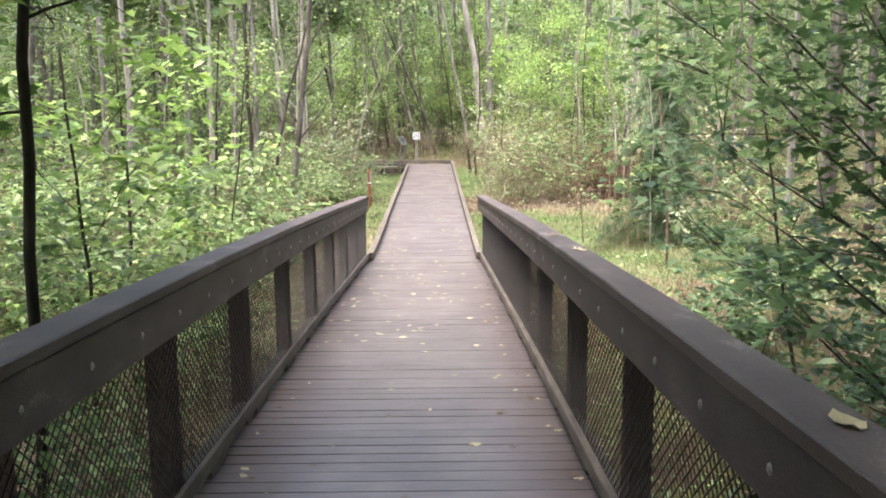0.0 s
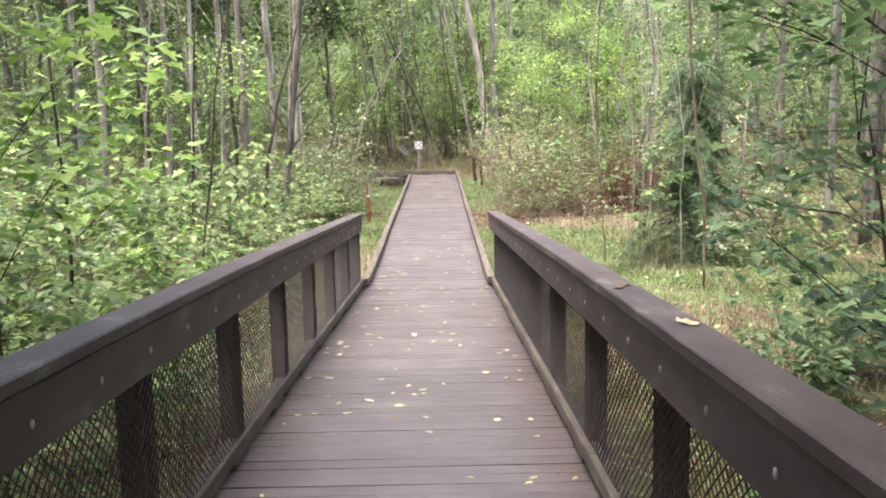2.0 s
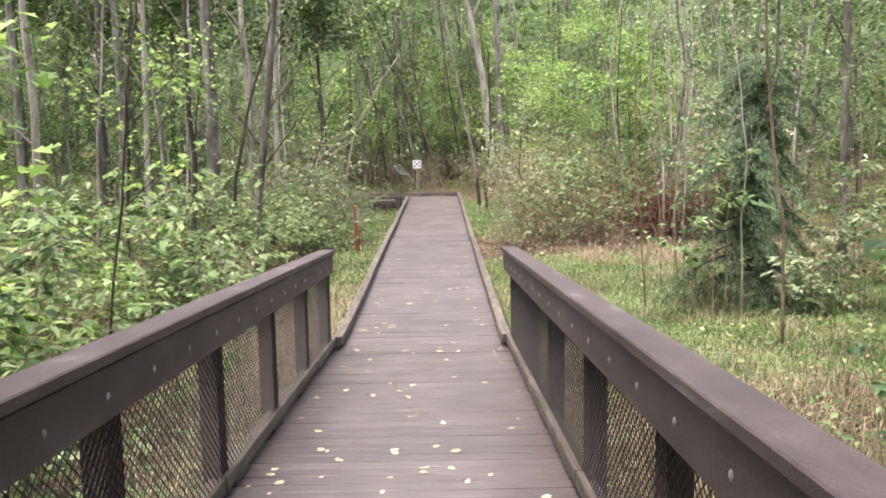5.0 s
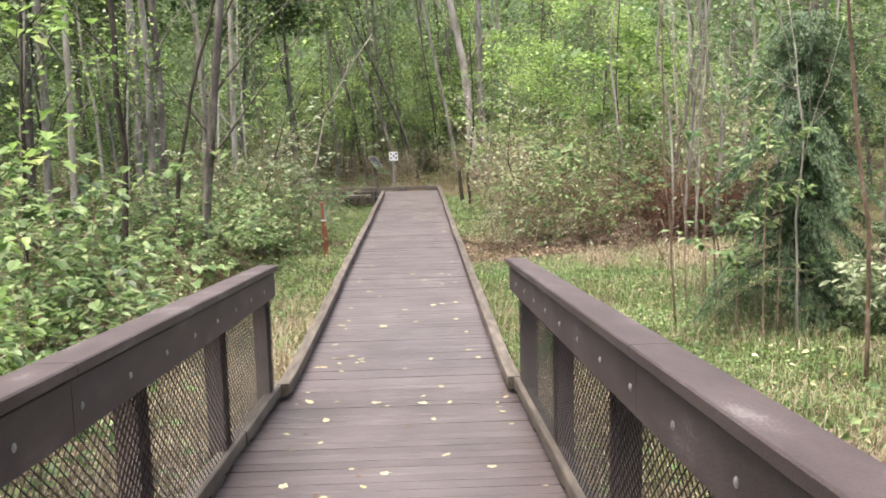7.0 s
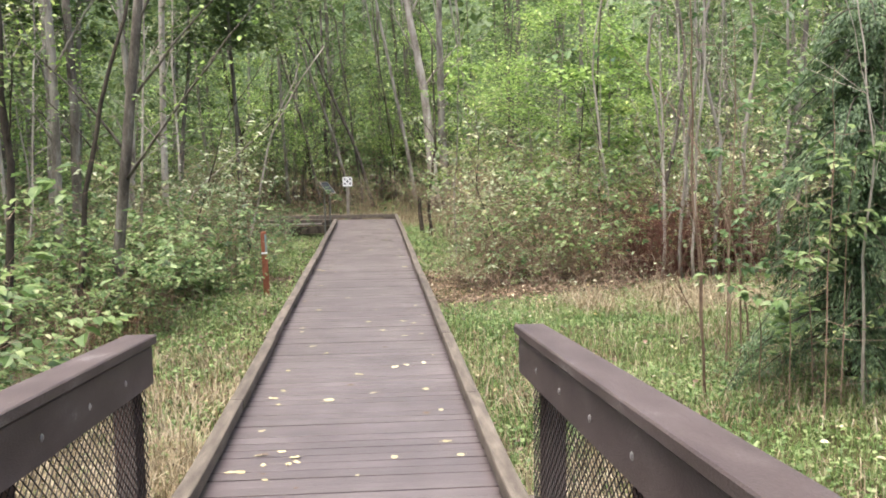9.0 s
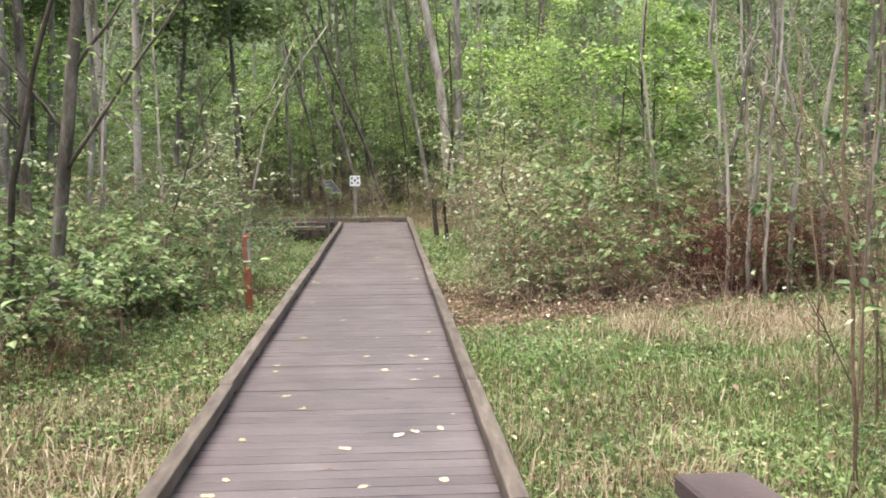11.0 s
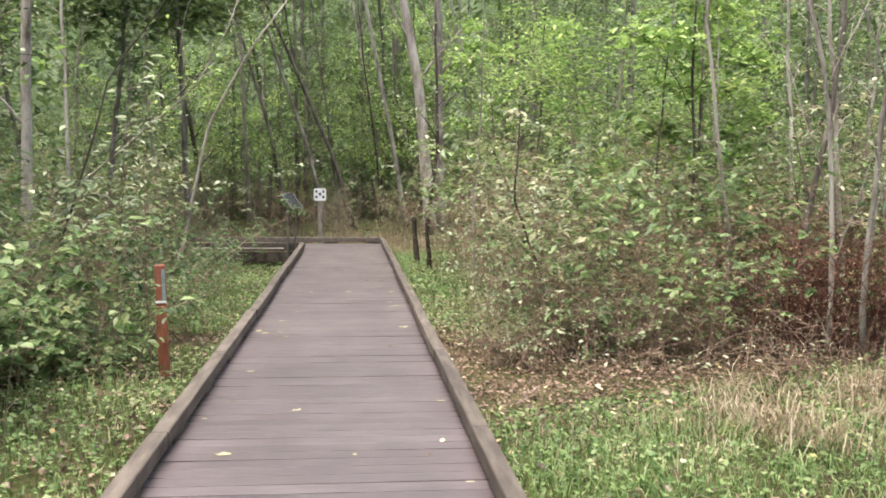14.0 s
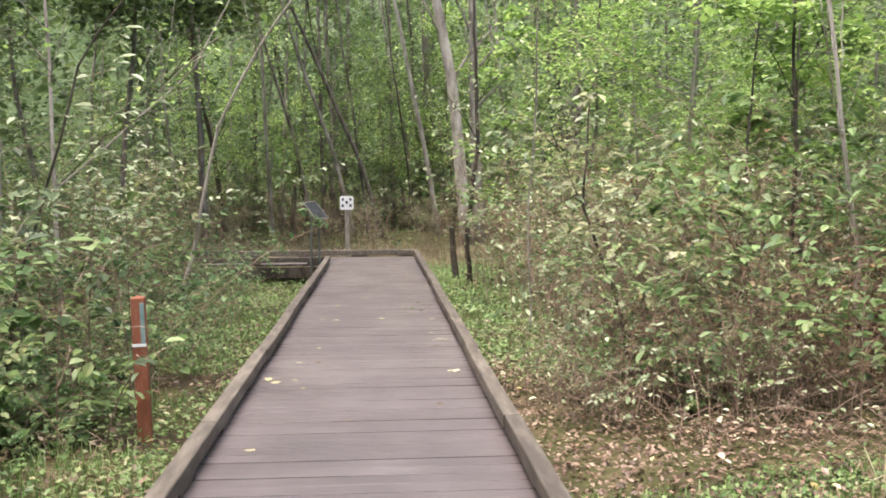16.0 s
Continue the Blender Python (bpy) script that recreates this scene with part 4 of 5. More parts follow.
stem("leaning_sapling", "pale thin pole leaning across the wood", [(-3.3, 26.2, -0.3), (-2.92, 26.2, 1.15), (-2.72, 26.2, 1.79), (-2.5, 26.2, 2.68), (-2.09, 26.2, 3.19), (-1.7, 26.2, 3.7)], 0.017, 0.007, DARK_BARK, "leaning poles", [(0.42, (-1.34, 26.2, 2.78)), (0.62, (-3.1, 26.1, 3.1))], 60, 0.08, LEAF_BRIGHT, 41, 0.1)
stem("forked_alder", "grey alder with long dark branches reaching over the walk", [(-3.56, 22.3, -0.3), (-3.3, 22.3, 1.5), (-2.95, 22.3, 4.3), (-2.6, 22.3, 8)], 0.085, 0.05, BARK, "", [(0.25, (-1.15, 21.0, 4.0)), (0.38, (-1.4, 22.0, 4.6)), (0.3, (-4.6, 21.6, 3.8)), (0.5, (-1.7, 22, 6))], 420, 0.09, LEAF_BRIGHT, 42, 0.16, False)
stem("young_alder", "thin dark stem beside the forked alder", [(-3.9, 22.0, -0.3), (-3.75, 22, 1.5), (-3.3, 22, 3.2), (-2.9, 22, 4.6)], 0.045, 0.02, DARK_BARK, "", [(0.5, (-4.8, 21.8, 3.4))], 160, 0.09, LEAF_BRIGHT, 43, 0.15)
for k, (sx, sy, sr) in enumerate(((-4.6, 23.4, 0.075), (-5.4, 21.6, 0.06), (-5.0, 25.6, 0.09), (-6.3, 23.0, 0.08), (-4.3, 20.3, 0.05), (-7.0, 20.5, 0.08), (-6.0, 27.5, 0.10), (-7.6, 25.5, 0.09), (-4.9, 29.0, 0.08), (-8.6, 23.5, 0.09), (-4.0, 28.0, 0.075), (-4.5, 27.0, 0.05))):
    stem("slim_alder", "slim straight grey alder trunk in the wood", [(sx, sy, -0.3), (sx + 0.1, sy, 3), (sx + 0.25 * math.sin(k * 2.1), sy, 10)], sr, sr * 0.55, (BARK, PALE_BARK, DARK_BARK)[(0, 1, 0, 0, 2, 1, 0, 0, 1, 0, 1, 0)[k]], "alder trunks",
         [(0.35, (sx + 1.2 * math.cos(k * 2.4), sy - 0.6, 4.8)), (0.5, (sx + 1.3 * math.cos(k * 2.4 + 2), sy - 0.5, 6.3)), (0.25, (sx + 0.9 * math.cos(k * 2.4 + 4), sy - 0.4, 3.2))], 300, 0.11, LEAF_ALDER, 600 + k)
stem("slim_sapling", "slim dark sapling growing from the shrubs", [(-4.2, 16.7, -0.3), (-4.1, 16.7, 1.5), (-3.85, 16.7, 4.5)], 0.03, 0.012, DARK_BARK, "saplings", [(0.4, (-3.3, 16.5, 2.9)), (0.5, (-4.8, 16.4, 3.3)), (0.6, (-3.2, 16.4, 3.7))], 240, 0.09, LEAF_BRIGHT, 44, 0.16, False)
stem("near_alder", "dark slim trunk close beside the bridge", [(-2.5, 4.1, -1.5), (-2.42, 4.1, 1.2), (-2.3, 4.1, 3.1), (-2.2, 4.1, 6.5)], 0.042, 0.03, NEAR_BARK, "", [(0.57, (-1.2, 4.4, 3.5)), (0.6, (-3.0, 4.8, 3.6)), (0.5, (-2.9, 4.4, 2.5)), (0.58, (-2.7, 5.6, 3.2))], 320, 0.15, LEAF_BRIGHT, 45, 0.22, False, True, 0.2)
stem("slim_sapling", "thin dark sapling with sparse leaves beside the railing", [(-3.05, 12.6, -0.8), (-2.95, 12.6, 0.8), (-2.75, 12.6, 2.2), (-2.5, 12.6, 4.2)], 0.017, 0.007, DARK_BARK, "saplings", [(0.45, (-2.2, 12.4, 2.1)), (0.35, (-3.7, 12.4, 1.9)), (0.6, (-2.0, 12.6, 3.1))], 90, 0.12, LEAF_BRIGHT, 57, 0.12, False, True, 0.2)
stem("young_maple", "thin dark stem with bright leaves beside the bridge", [(-3.2, 7.2, -1.2), (-3.15, 7.2, 1.0), (-3.3, 7.2, 3.2)], 0.025, 0.01, DARK_BARK, "saplings", [(0.5, (-2.5, 7.0, 2.2)), (0.6, (-4.0, 7.0, 2.6)), (0.7, (-2.4, 7.4, 3.0)), (0.45, (-3.8, 7.4, 1.8))], 420, 0.17, LEAF_BRIGHT, 46, 0.24, False, True, 0.2)
stem("young_maple", "thin dark stem with bright leaves beside the bridge", [(-3.6, 9.6, -1.0), (-3.5, 9.6, 1.0), (-3.6, 9.6, 3.4)], 0.025, 0.01, DARK_BARK, "saplings", [(0.45, (-2.7, 9.4, 1.9)), (0.6, (-4.4, 9.4, 2.6)), (0.7, (-2.8, 9.8, 2.9))], 380, 0.16, LEAF_BRIGHT, 47, 0.24, False, True, 0.2)
stem("dark_sapling", "thin dark sapling in the grass", [(4.27, 14.64, -0.3), (4.2, 14.64, 1.2), (4.0, 14.7, 3.0), (3.95, 14.7, 6.5)], 0.021, 0.010, TWIG, "saplings", [(0.6, (4.6, 14.5, 5)), (0.7, (3.4, 14.6, 5.6))], 120, 0.09, LEAF_ALDER, 48, 0.2)
stem("dark_sapling", "thin bare sapling in the grass", [(3.2, 17.1, -0.3), (3.17, 17.1, 0.5), (3.05, 17.1, 1.6), (3.0, 17.1, 3.6)], 0.014, 0.006, TWIG, "saplings", [(0.2, (2.6, 17.0, 1.2)), (0.35, (3.6, 17.0, 2.0)), (0.4, (2.5, 17.1, 2.2))], 60, 0.06, LEAF_PALE, 49, 0.1)
stem("pale_sapling", "pale bare sapling before the cedar", [(4.45, 16.6, -0.3), (4.40, 16.6, 0.9), (4.47, 16.6, 2.0), (4.28, 16.7, 3.4)], 0.016, 0.005, PALE_BARK, "saplings", [(0.5, (4.9, 16.5, 3.4)), (0.6, (3.9, 16.5, 3.9))], 60, 0.07, LEAF_PALE, 50, 0.1)
for k, (sx, sy, sr) in enumerate(((5.35, 25.3, 0.035), (5.57, 24.9, 0.04), (5.67, 24.55, 0.03), (6.2, 25.0, 0.045), (6.9, 25.6, 0.05), (7.3, 24.8, 0.04), (4.6, 26.4, 0.03), (5.9, 26.8, 0.05))):
    stem("birch_pole", "pale grey slender pole at the thicket's edge", [(sx, sy, -0.3), (sx - 0.12 * math.sin(k * 3), sy, 0.8), (sx + 0.10 * math.sin(k * 3), sy, 2), (sx - 0.35 * math.cos(k * 2.2), sy, 3.6), (sx - 0.1 * math.cos(k * 2.2), sy, 5), (sx - 0.5 * math.cos(k * 1.7), sy, 8)], sr * 0.85, sr * 0.35, (PALE_BARK, BARK)[k % 2], "birch poles",
         [(0.12, (sx + 0.5 * math.cos(k * 1.4), sy - 0.2, 2.2)), (0.2, (sx - 0.6 * math.cos(k * 1.9), sy, 2.9)), (0.28, (sx + 0.5 * math.sin(k * 2.9), sy - 0.3, 3.2)), (0.35, (sx + 0.7 * math.cos(k * 2.4), sy, 4.2)), (0.45, (sx + 0.8 * math.cos(k * 2.4 + 2), sy - 0.3, 5.0)), (0.55, (sx + 0.6 * math.cos(k * 2.4 + 4), sy, 6.0))], 110, 0.07, LEAF_PALE, 700 + k, 0.15)
for k, (sx, sy, sr) in enumerate(((8.4, 20.0, 0.10), (8.5, 18.5, 0.11), (8.8, 19.2, 0.09), (9.6, 20.5, 0.11), (9.2, 17.6, 0.1), (10.4, 19.0, 0.1), (7.9, 21.5, 0.08))):
    stem("brown_tree", "dark brown straight trunk at the edge of the glade", [(sx, sy, -0.3), (sx + 0.15 * math.sin(k), sy, 3), (sx + 0.3 * math.sin(k), sy, 10)], sr, sr * 0.6, BARK, "brown trunks",
         [(0.4, (sx - 1.2, sy - 0.8, 5)), (0.35, (sx + 0.8, sy - 0.8, 4.2)), (0.55, (sx - 0.9, sy - 1, 6.8))], 420, 0.11, LEAF_ALDER, 720 + k)
for k, (sx, sy, h) in enumerate(((4.4, 31, 6.5), (5.6, 29.5, 5.4), (6.8, 31.5, 5.8), (3.6, 33.5, 5.6))):
    put(copy_thing_scaled(maples[k], Matrix()), sx, sy, 80 * k, h / 6.3)

for k, (sx, sy) in enumerate(((4.5, 29.2), (6.0, 30.6), (3.4, 35.6))):
    put(tree("vine_maple", "small maple with flat layers of large bright leaves", 900 + k, 4.6 + 0.4 * k, 0.03, (0.4, 0.1), 0.3, 14, 1.5, 0.12, 1300, 0.15, BARK, LEAF_BRIGHT, False, 0.13, "understorey maples", 0.16), sx, sy, 70 * k)

# tall alders, mostly unseen, added so crowns shade the bridge start and left woods
talls = [tree("tall_alder", "tall alder added for shade, its crown closing overhead", 250 + k, 11.0, 0.10, (0.6 - 0.6 * k, 0.4), 0.5, 22, 3.8, 0.15, 8000, 0.25, BARK, LEAF_ALDER, True, 0.5, "tall alders") for k in range(3)]
for k, (sx, sy) in enumerate(((-3.4, -2.5), (3.6, -3.0), (-3.0, 2.2), (4.6, 1.0), (-4.6, -6.0), (3.0, -7.5), (-5.2, 0.2), (5.4, 4.2), (2.9, -0.9), (-2.8, -4.6), (-4.8, 4.4), (6.4, -1.0), (-1.9, -9), (4.8, -5.5), (4.9, 6.6), (3.9, 4.6), (-10.5, 28), (-7.2, 33), (-4.6, 43.5), (-9.6, 38.5), (-13, 45))):
    place([talls[k % 3]], sx, sy, 1.0)

# slim trunks that close the view behind the sign
for k in range(18):
    sx, sy = -5.2 + 0.62 * k + 0.3 * math.sin(k * 5.1), 47.5 + 5 * (0.5 + 0.5 * math.sin(k * 3.7))
    tip = -0.9 - 0.8 * math.sin(k * 1.9)
    sr = 0.06 + 0.03 * math.sin(k * 2.3)
    stem("slim_alder", "slim grey alder trunk leaning in the far wood", [(sx, sy, 0), (sx + 0.25 * tip, sy, 3), (sx + tip, sy, 9.5)], sr, sr * 0.5, (BARK, DARK_BARK, BARK)[k % 3], "alder trunks",
         [(0.3, (sx + 1.1 * math.cos(k), sy - 0.5, 4.6)), (0.45, (sx + tip * 0.5 - 1.2 * math.cos(k * 1.3), sy - 0.5, 6.2)), (0.2, (sx + 0.9 * math.cos(k * 2.4 + 4), sy - 0.4, 3.0))], 420, 0.14, (LEAF_ALDER, LEAF_BRIGHT)[k % 2], 760 + k, 0.4)
for k, (sx, sy) in enumerate(((-2.6, 48), (0.6, 50), (2.9, 49), (-4.4, 49.5), (4.6, 47.6))):
    place(maples, sx, sy, 0.75)

# right of the bridge: a broad-leaved tree whose branches hang over the rail
stem("overhanging_tree", "broad-leaved tree with dark green leaves hanging by the railing", [(3.7, 2.6, -1.6), (3.5, 3.0, 0.6), (3.2, 3.4, 2.2), (2.9, 3.8, 4.2)], 0.055, 0.02, DARK_BARK, "",
     [(0.45, (1.75, 6.0, 3.6)), (0.5, (2.4, 4.4, 2.9)), (0.6, (1.7, 6.0, 4.0)), (0.3, (2.5, 5.6, 1.4)), (0.45, (2.15, 4.7, 2.35)), (0.55, (2.4, 3.2, 3.1)), (0.28, (2.7, 6.3, 1.3)), (0.4, (2.3, 5.2, 1.95)), (0.48, (2.6, 6.3, 2.2)), (0.7, (2.3, 4.6, 4.0)), (0.66, (3.2, 5.4, 3.4)), (0.5, (2.1, 4.9, 2.8)), (0.35, (3.6, 5.2, 1.6)), (0.3, (4.2, 4.6, 1.0)), (0.5, (4.4, 4.8, 2.6)), (0.6, (3.9, 5.6, 3.0))], 2500, 0.125, LEAF_BROAD, 51, 0.2, False, True, 0.16)
stem("overhanging_sapling", "thin sapling with a few broad dark green leaves", [(3.6, 6.4, -1.3), (3.4, 6.6, 0.4), (3.3, 6.8, 1.6), (3.2, 7.0, 2.6)], 0.022, 0.009, DARK_BARK, "",
     [(0.5, (2.7, 7.2, 1.5)), (0.6, (3.9, 7.4, 1.9)), (0.7, (2.6, 7.0, 2.3))], 160, 0.14, LEAF_BROAD, 52, 0.16, False, True, 0.16)
for k, (sx, sy, s) in enumerate(((2.9, 2.6, 1.0), (3.0, 1.2, 1.05), (4.2, 4.4, 1.1), (5.0, 5.8, 1.0), (3.0, -0.6, 1.1), (3.0, 4.0, 0.8), (4.3, 6.8, 0.7), (3.5, 8.8, 0.5), (3.9, 9.7, 0.68), (3.4, 6.2, 0.55), (4.8, 10.4, 0.6))):
    b = thicket("streamside_shrub", "dark leafy shrub growing beside the bridge", 800 + k, 2.3 * s, 0.6, 11, 560, 0.115, BROWN_TWIG, LEAF_BROAD, "streamside shrubs", "shrub", 0.26, 0.15, 0.3, 0.25, 0.65)
    put(b, sx, sy, 40 * k)
for k, (sx, sy, s) in enumerate(((-2.4, 2.0, 1.0), (-2.5, 4.2, 0.9), (-2.9, 6.2, 1.0), (-2.3, 0.0, 1.0), (-2.2, 8.4, 0.7))):
    b = shrub("streamside_shrub", "leafy green shrub growing beside the bridge", 820 + k, 2.1 * s, 0.9, 14, 900, 0.10, TWIG, LEAF_SHRUB, False, "streamside shrubs", 0.15, 0.16)
    put(b, sx, sy, 50 * k)


def cedar(x, y, h, r, seed):
    """A conifer with hanging sprays."""
    rng2 = np.random.default_rng(seed)
    t = thing("cedar_tree", "dense dark green cedar with drooping sprays", "tree", "", pose(x, y, ground_z(x, y)))
    tb, cb = Buf(), Buf()
    tb.tube(bent(rng2, (0, 0, -0.15), (0.05, 0, h), 10, 0.01), np.linspace(0.075, 0.012, 10), 8)
    pts, sizes, azs = [], [], []
    n = 105
    for i in range(n):
        q = i / n
        z = h * (0.09 + 0.89 * q)
        az = i * 2.399 + rng2.normal(0, 0.2)
        ln = r * (1 - 0.5 * q ** 2.5) * (0.25 + 1.05 * rng2.uniform(0, 1) ** 0.7) * (1 + 0.25 * math.sin(2 * az + 9 * q))
        out = np.array([math.cos(az), math.sin(az), 0])
        k = np.linspace(0, 1, 7)[:, None]
        lb = np.array([0, 0, z]) + out * ln * k + np.array([0, 0, 1.0]) * (0.25 * ln * k - 0.75 * ln * k ** 2)
        tb.tube(lb, np.linspace(0.012, 0.003, 7), 4)
        m = int(820 * ln) + 90
        u = rng2.uniform(0.1, 1.05, m) * 6
        a = np.clip(u.astype(int), 0, 5)
        f = (u - a)[:, None]
        side = np.array([-math.sin(az), math.cos(az), 0])
        p = lb[a] * (1 - f) + lb[a + 1] * f + side * (rng2.normal(0, 0.13, m) * (1.1 - u / 7.5))[:, None] + np.array([0, 0, -1.0]) * np.abs(rng2.normal(0, 0.06, m))[:, None]
        pts.append(p)
        azs.append(az + rng2.normal(0, 0.6, m))
    pts, azs = np.concatenate(pts), np.concatenate(azs)
    cb.leaves(rng2, pts, rng2.uniform(0.03, 0.065, len(pts)), 0.3, 0.35, 0.75, True, azs)
    part("trunk", tb, DARK_BARK, t, smooth=True)
    part("crown", cb, LEAF_DARK, t)
    return t


cedar(4.85, 17.6, 3.8, 1.0, 61)
put(tree("young_alder", "small grey-green alder growing behind the cedar", 870, 6.8, 0.035, (0.3, 0.2), 0.3, 20, 1.3, 0.35, 1700, 0.10, BARK, LEAF_SHRUB, False, 0.2, "", 0.25), 5.5, 18.6, 30)
for x, y, k in ((4.1, 16.9, 0.45), (5.3, 16.6, 0.5), (3.7, 17.6, 0.4)):
    place(darks, x, y, k)
for k, (sx, sy, h) in enumerate(((3.95, 16.7, 2.9), (4.1, 18.6, 4.6), (5.7, 16.8, 2.6), (5.6, 18.9, 5.0), (6.3, 17.6, 4.2), (5.2, 16.2, 1.5))):
    b = thicket("glossy_shrub", "upright shrub with pale glossy leaves before the cedar", 840 + k, h, 0.5, 5, 380, 0.11, BROWN_TWIG, (LEAF_SHRUB, LEAF_BROAD, LEAF_PALE)[k % 3], "glossy shrubs", "shrub", 0.25, 0.05, 0.3, 0.22)
    put(b, sx, sy, 70 * k)
b = thicket("red_twig_shrub", "dense dome of bare red-brown twigs", 860, 1.5, 1.0, 170, 200, 0.05, RED_TWIG, LEAF_BROWN, "", "shrub", 0.6, 0.1, 0.4, 0.25)
put(b, 5.5, 25.5, 0)
b = thicket("red_twig_shrub", "dense dome of bare red-brown twigs", 861, 1.4, 1.0, 150, 200, 0.05, RED_TWIG, LEAF_BROWN, "", "shrub", 0.6, 0.1, 0.4, 0.25)
put(b, 6.7, 25.8, 0)

# kinds of which no shoot has a place yet
for v in alders + maples + poles + shrubs + browns + reds + pales + mixed + darks + sprays:
    if v.name not in first:
        place([v], rng.uniform(9, 14), rng.uniform(36, 46), 1.0)

# ---------------------------------------------------------------- ground cover and far woods


def stuff(name, buf, material, label, category):
    ob = new(name, buf.mesh(name, material))
    return tagged(ob, label, category, kind="stuff")


def spots(rng2, n, x0, x1, y0, y1, keep=None, s=0.6, cut=-0.1, seed=3.0):
    """Random ground points, gathered in patches."""
    out = []
    while len(out) < n:
        x, y = rng2.uniform(x0, x1), rng2.uniform(y0, y1)
        if abs(x) < 0.99 and y < 38.1 and y > 13:
            continue
        if abs(x) < 1.1 and y <= 13.4:
            continue
        if -9 < x < 1 and 36.1 < y < 38.1:
            continue
        if keep and not keep(x, y):
            continue
        if bump_noise(x, y, s, seed) < cut + rng2.normal(0, 0.12):
            continue
        out.append((x, y, ground_z(x, y)))
    return np.array(out)


def blades(buf, rng2, p, length, width=0.006, lean=0.5):
    n = len(p)
    az = rng2.uniform(0, 2 * math.pi, n)
    ln = length * rng2.uniform(0.45, 1.25, n)
    bend = np.abs(rng2.normal(lean, 0.35, n))
    d = np.stack([np.cos(az), np.sin(az), np.zeros(n)], 1)
    s = np.stack([-np.sin(az), np.cos(az), np.zeros(n)], 1) * width * (0.7 + 0.6 * rng2.uniform(0, 1, n))[:, None]
    up = np.array([0, 0, 1.0])
    mid = p + up * (ln * 0.6 * np.cos(bend * 0.5))[:, None] + d * (ln * 0.55 * np.sin(bend * 0.6))[:, None]
    tip = p + up * (ln * 0.95 * np.cos(bend))[:, None] + d * (ln * np.sin(bend))[:, None]
    v = np.stack([p - s, p + s, mid + s * 0.8, mid - s * 0.8, tip], 1)
    base = np.arange(n)[:, None] * 5 + buf.n
    buf.f.extend(map(tuple, (base + np.array((0, 1, 2, 3))).tolist()))
    buf.f.extend(map(tuple, (base + np.array((3, 2, 4))).tolist()))
    buf.v.append(v.reshape(-1, 3))
    buf.n += 5 * n


g2 = np.random.default_rng(21)
b = Buf()
blades(b, g2, spots(g2, 42000, 0.9, 7.5, 13.2, 25, lambda x, y: y < 22.7 + 0.3 * x, 0.6, -0.35), 0.10, 0.005, 0.7)
blades(b, g2, spots(g2, 12000, -4.5, -0.95, 13.2, 24.0, None, 0.6, -0.5), 0.13, 0.005, 0.6)
blades(b, g2, spots(g2, 5000, 0.95, 3.0, 27, 41, s=0.9), 0.14, 0.005, 0.6)
blades(b, g2, spots(g2, 3500, -3.0, -0.95, 24, 36, s=0.9, cut=0.0), 0.13, 0.005, 0.6)
blades(b, g2, spots(g2, 9000, 0.98, 7.0, 12.5, 22.5, None, 0.9, -0.1, 11.0), 0.2, 0.005, 0.85)
stuff("green_grass", b, GRASS_GREEN, "short green grass beside the boardwalk", "grass")
b = Buf()
blades(b, g2, spots(g2, 7000, 1.1, 9, 7, 26, lambda x, y: y < 22.0 + 0.25 * x, 0.7, 0.05, 8.0), 0.22, 0.004, 1.05)
blades(b, g2, spots(g2, 14000, -4.5, -1.08, 4, 16, None, 0.5, -0.3, 8.0), 0.38, 0.005, 0.8)
blades(b, g2, spots(g2, 4000, 1.08, 4.5, 9.5, 13, None, 0.5, -0.3, 8.5), 0.36, 0.005, 0.9)
blades(b, g2, spots(g2, 5500, 1.0, 5.0, 12.5, 20.5, None, 0.8, 0.0, 8.7), 0.2, 0.004, 0.95)
blades(b, g2, spots(g2, 6000, -3.5, -1.0, 13, 20.5, None, 0.8, 0.0, 8.9), 0.2, 0.004, 0.95)
blades(b, g2, spots(g2, 14000, -9, 7, 38.2, 43, None, 0.5, -0.4, 9.0), 0.3, 0.004, 0.5)
blades(b, g2, spots(g2, 3000, 5, 14, 14, 26, None, 0.5, 0.0, 9.0), 0.3, 0.004, 0.8)
blades(b, g2, spots(g2, 1900, 3.0, 7.5, 21.3, 23.6, None, 0.9, 0.0, 8.2), 0.30, 0.0035, 1.2)
blades(b, g2, spots(g2, 2200, 1.0, 2.4, 11.0, 17.5, None, 1.2, 0.0, 9.4), 0.42, 0.0055, 1.0)
blades(b, g2, spots(g2, 1800, -2.4, -1.0, 12.5, 18.0, None, 1.2, 0.0, 9.6), 0.40, 0.0055, 1.0)
blades(b, g2, spots(g2, 1400, 3.0, 6.0, 21.4, 23.6, None, 1.2, 0.1, 9.8), 0.45, 0.005, 1.25)
stuff("dry_grass", b, GRASS_DRY, "tall bleached dry grass lying in tufts", "grass")

b = Buf()
p = spots(g2, 17000, 0.96, 7.0, 13.4, 25, lambda x, y: y < 22.8 + 0.3 * x, 0.8, -0.1, 12.0)
p[:, 2] += np.abs(g2.normal(0.05, 0.04, len(p)))
b.leaves(g2, p, g2.uniform(0.025, 0.06, len(p)), 0.8, 0.35, 0.0, True)
p = spots(g2, 26000, -4.5, -0.96, 13.4, 36, None, 0.8, -0.45, 13.0)
p[:, 2] += np.abs(g2.normal(0.07, 0.05, len(p)))
b.leaves(g2, p, g2.uniform(0.025, 0.06, len(p)), 0.8, 0.3, 0.0, True)
p = spots(g2, 9000, 0.96, 2.6, 26.5, 40, None, 0.8, -0.3, 14.0)
p[:, 2] += np.abs(g2.normal(0.06, 0.05, len(p)))
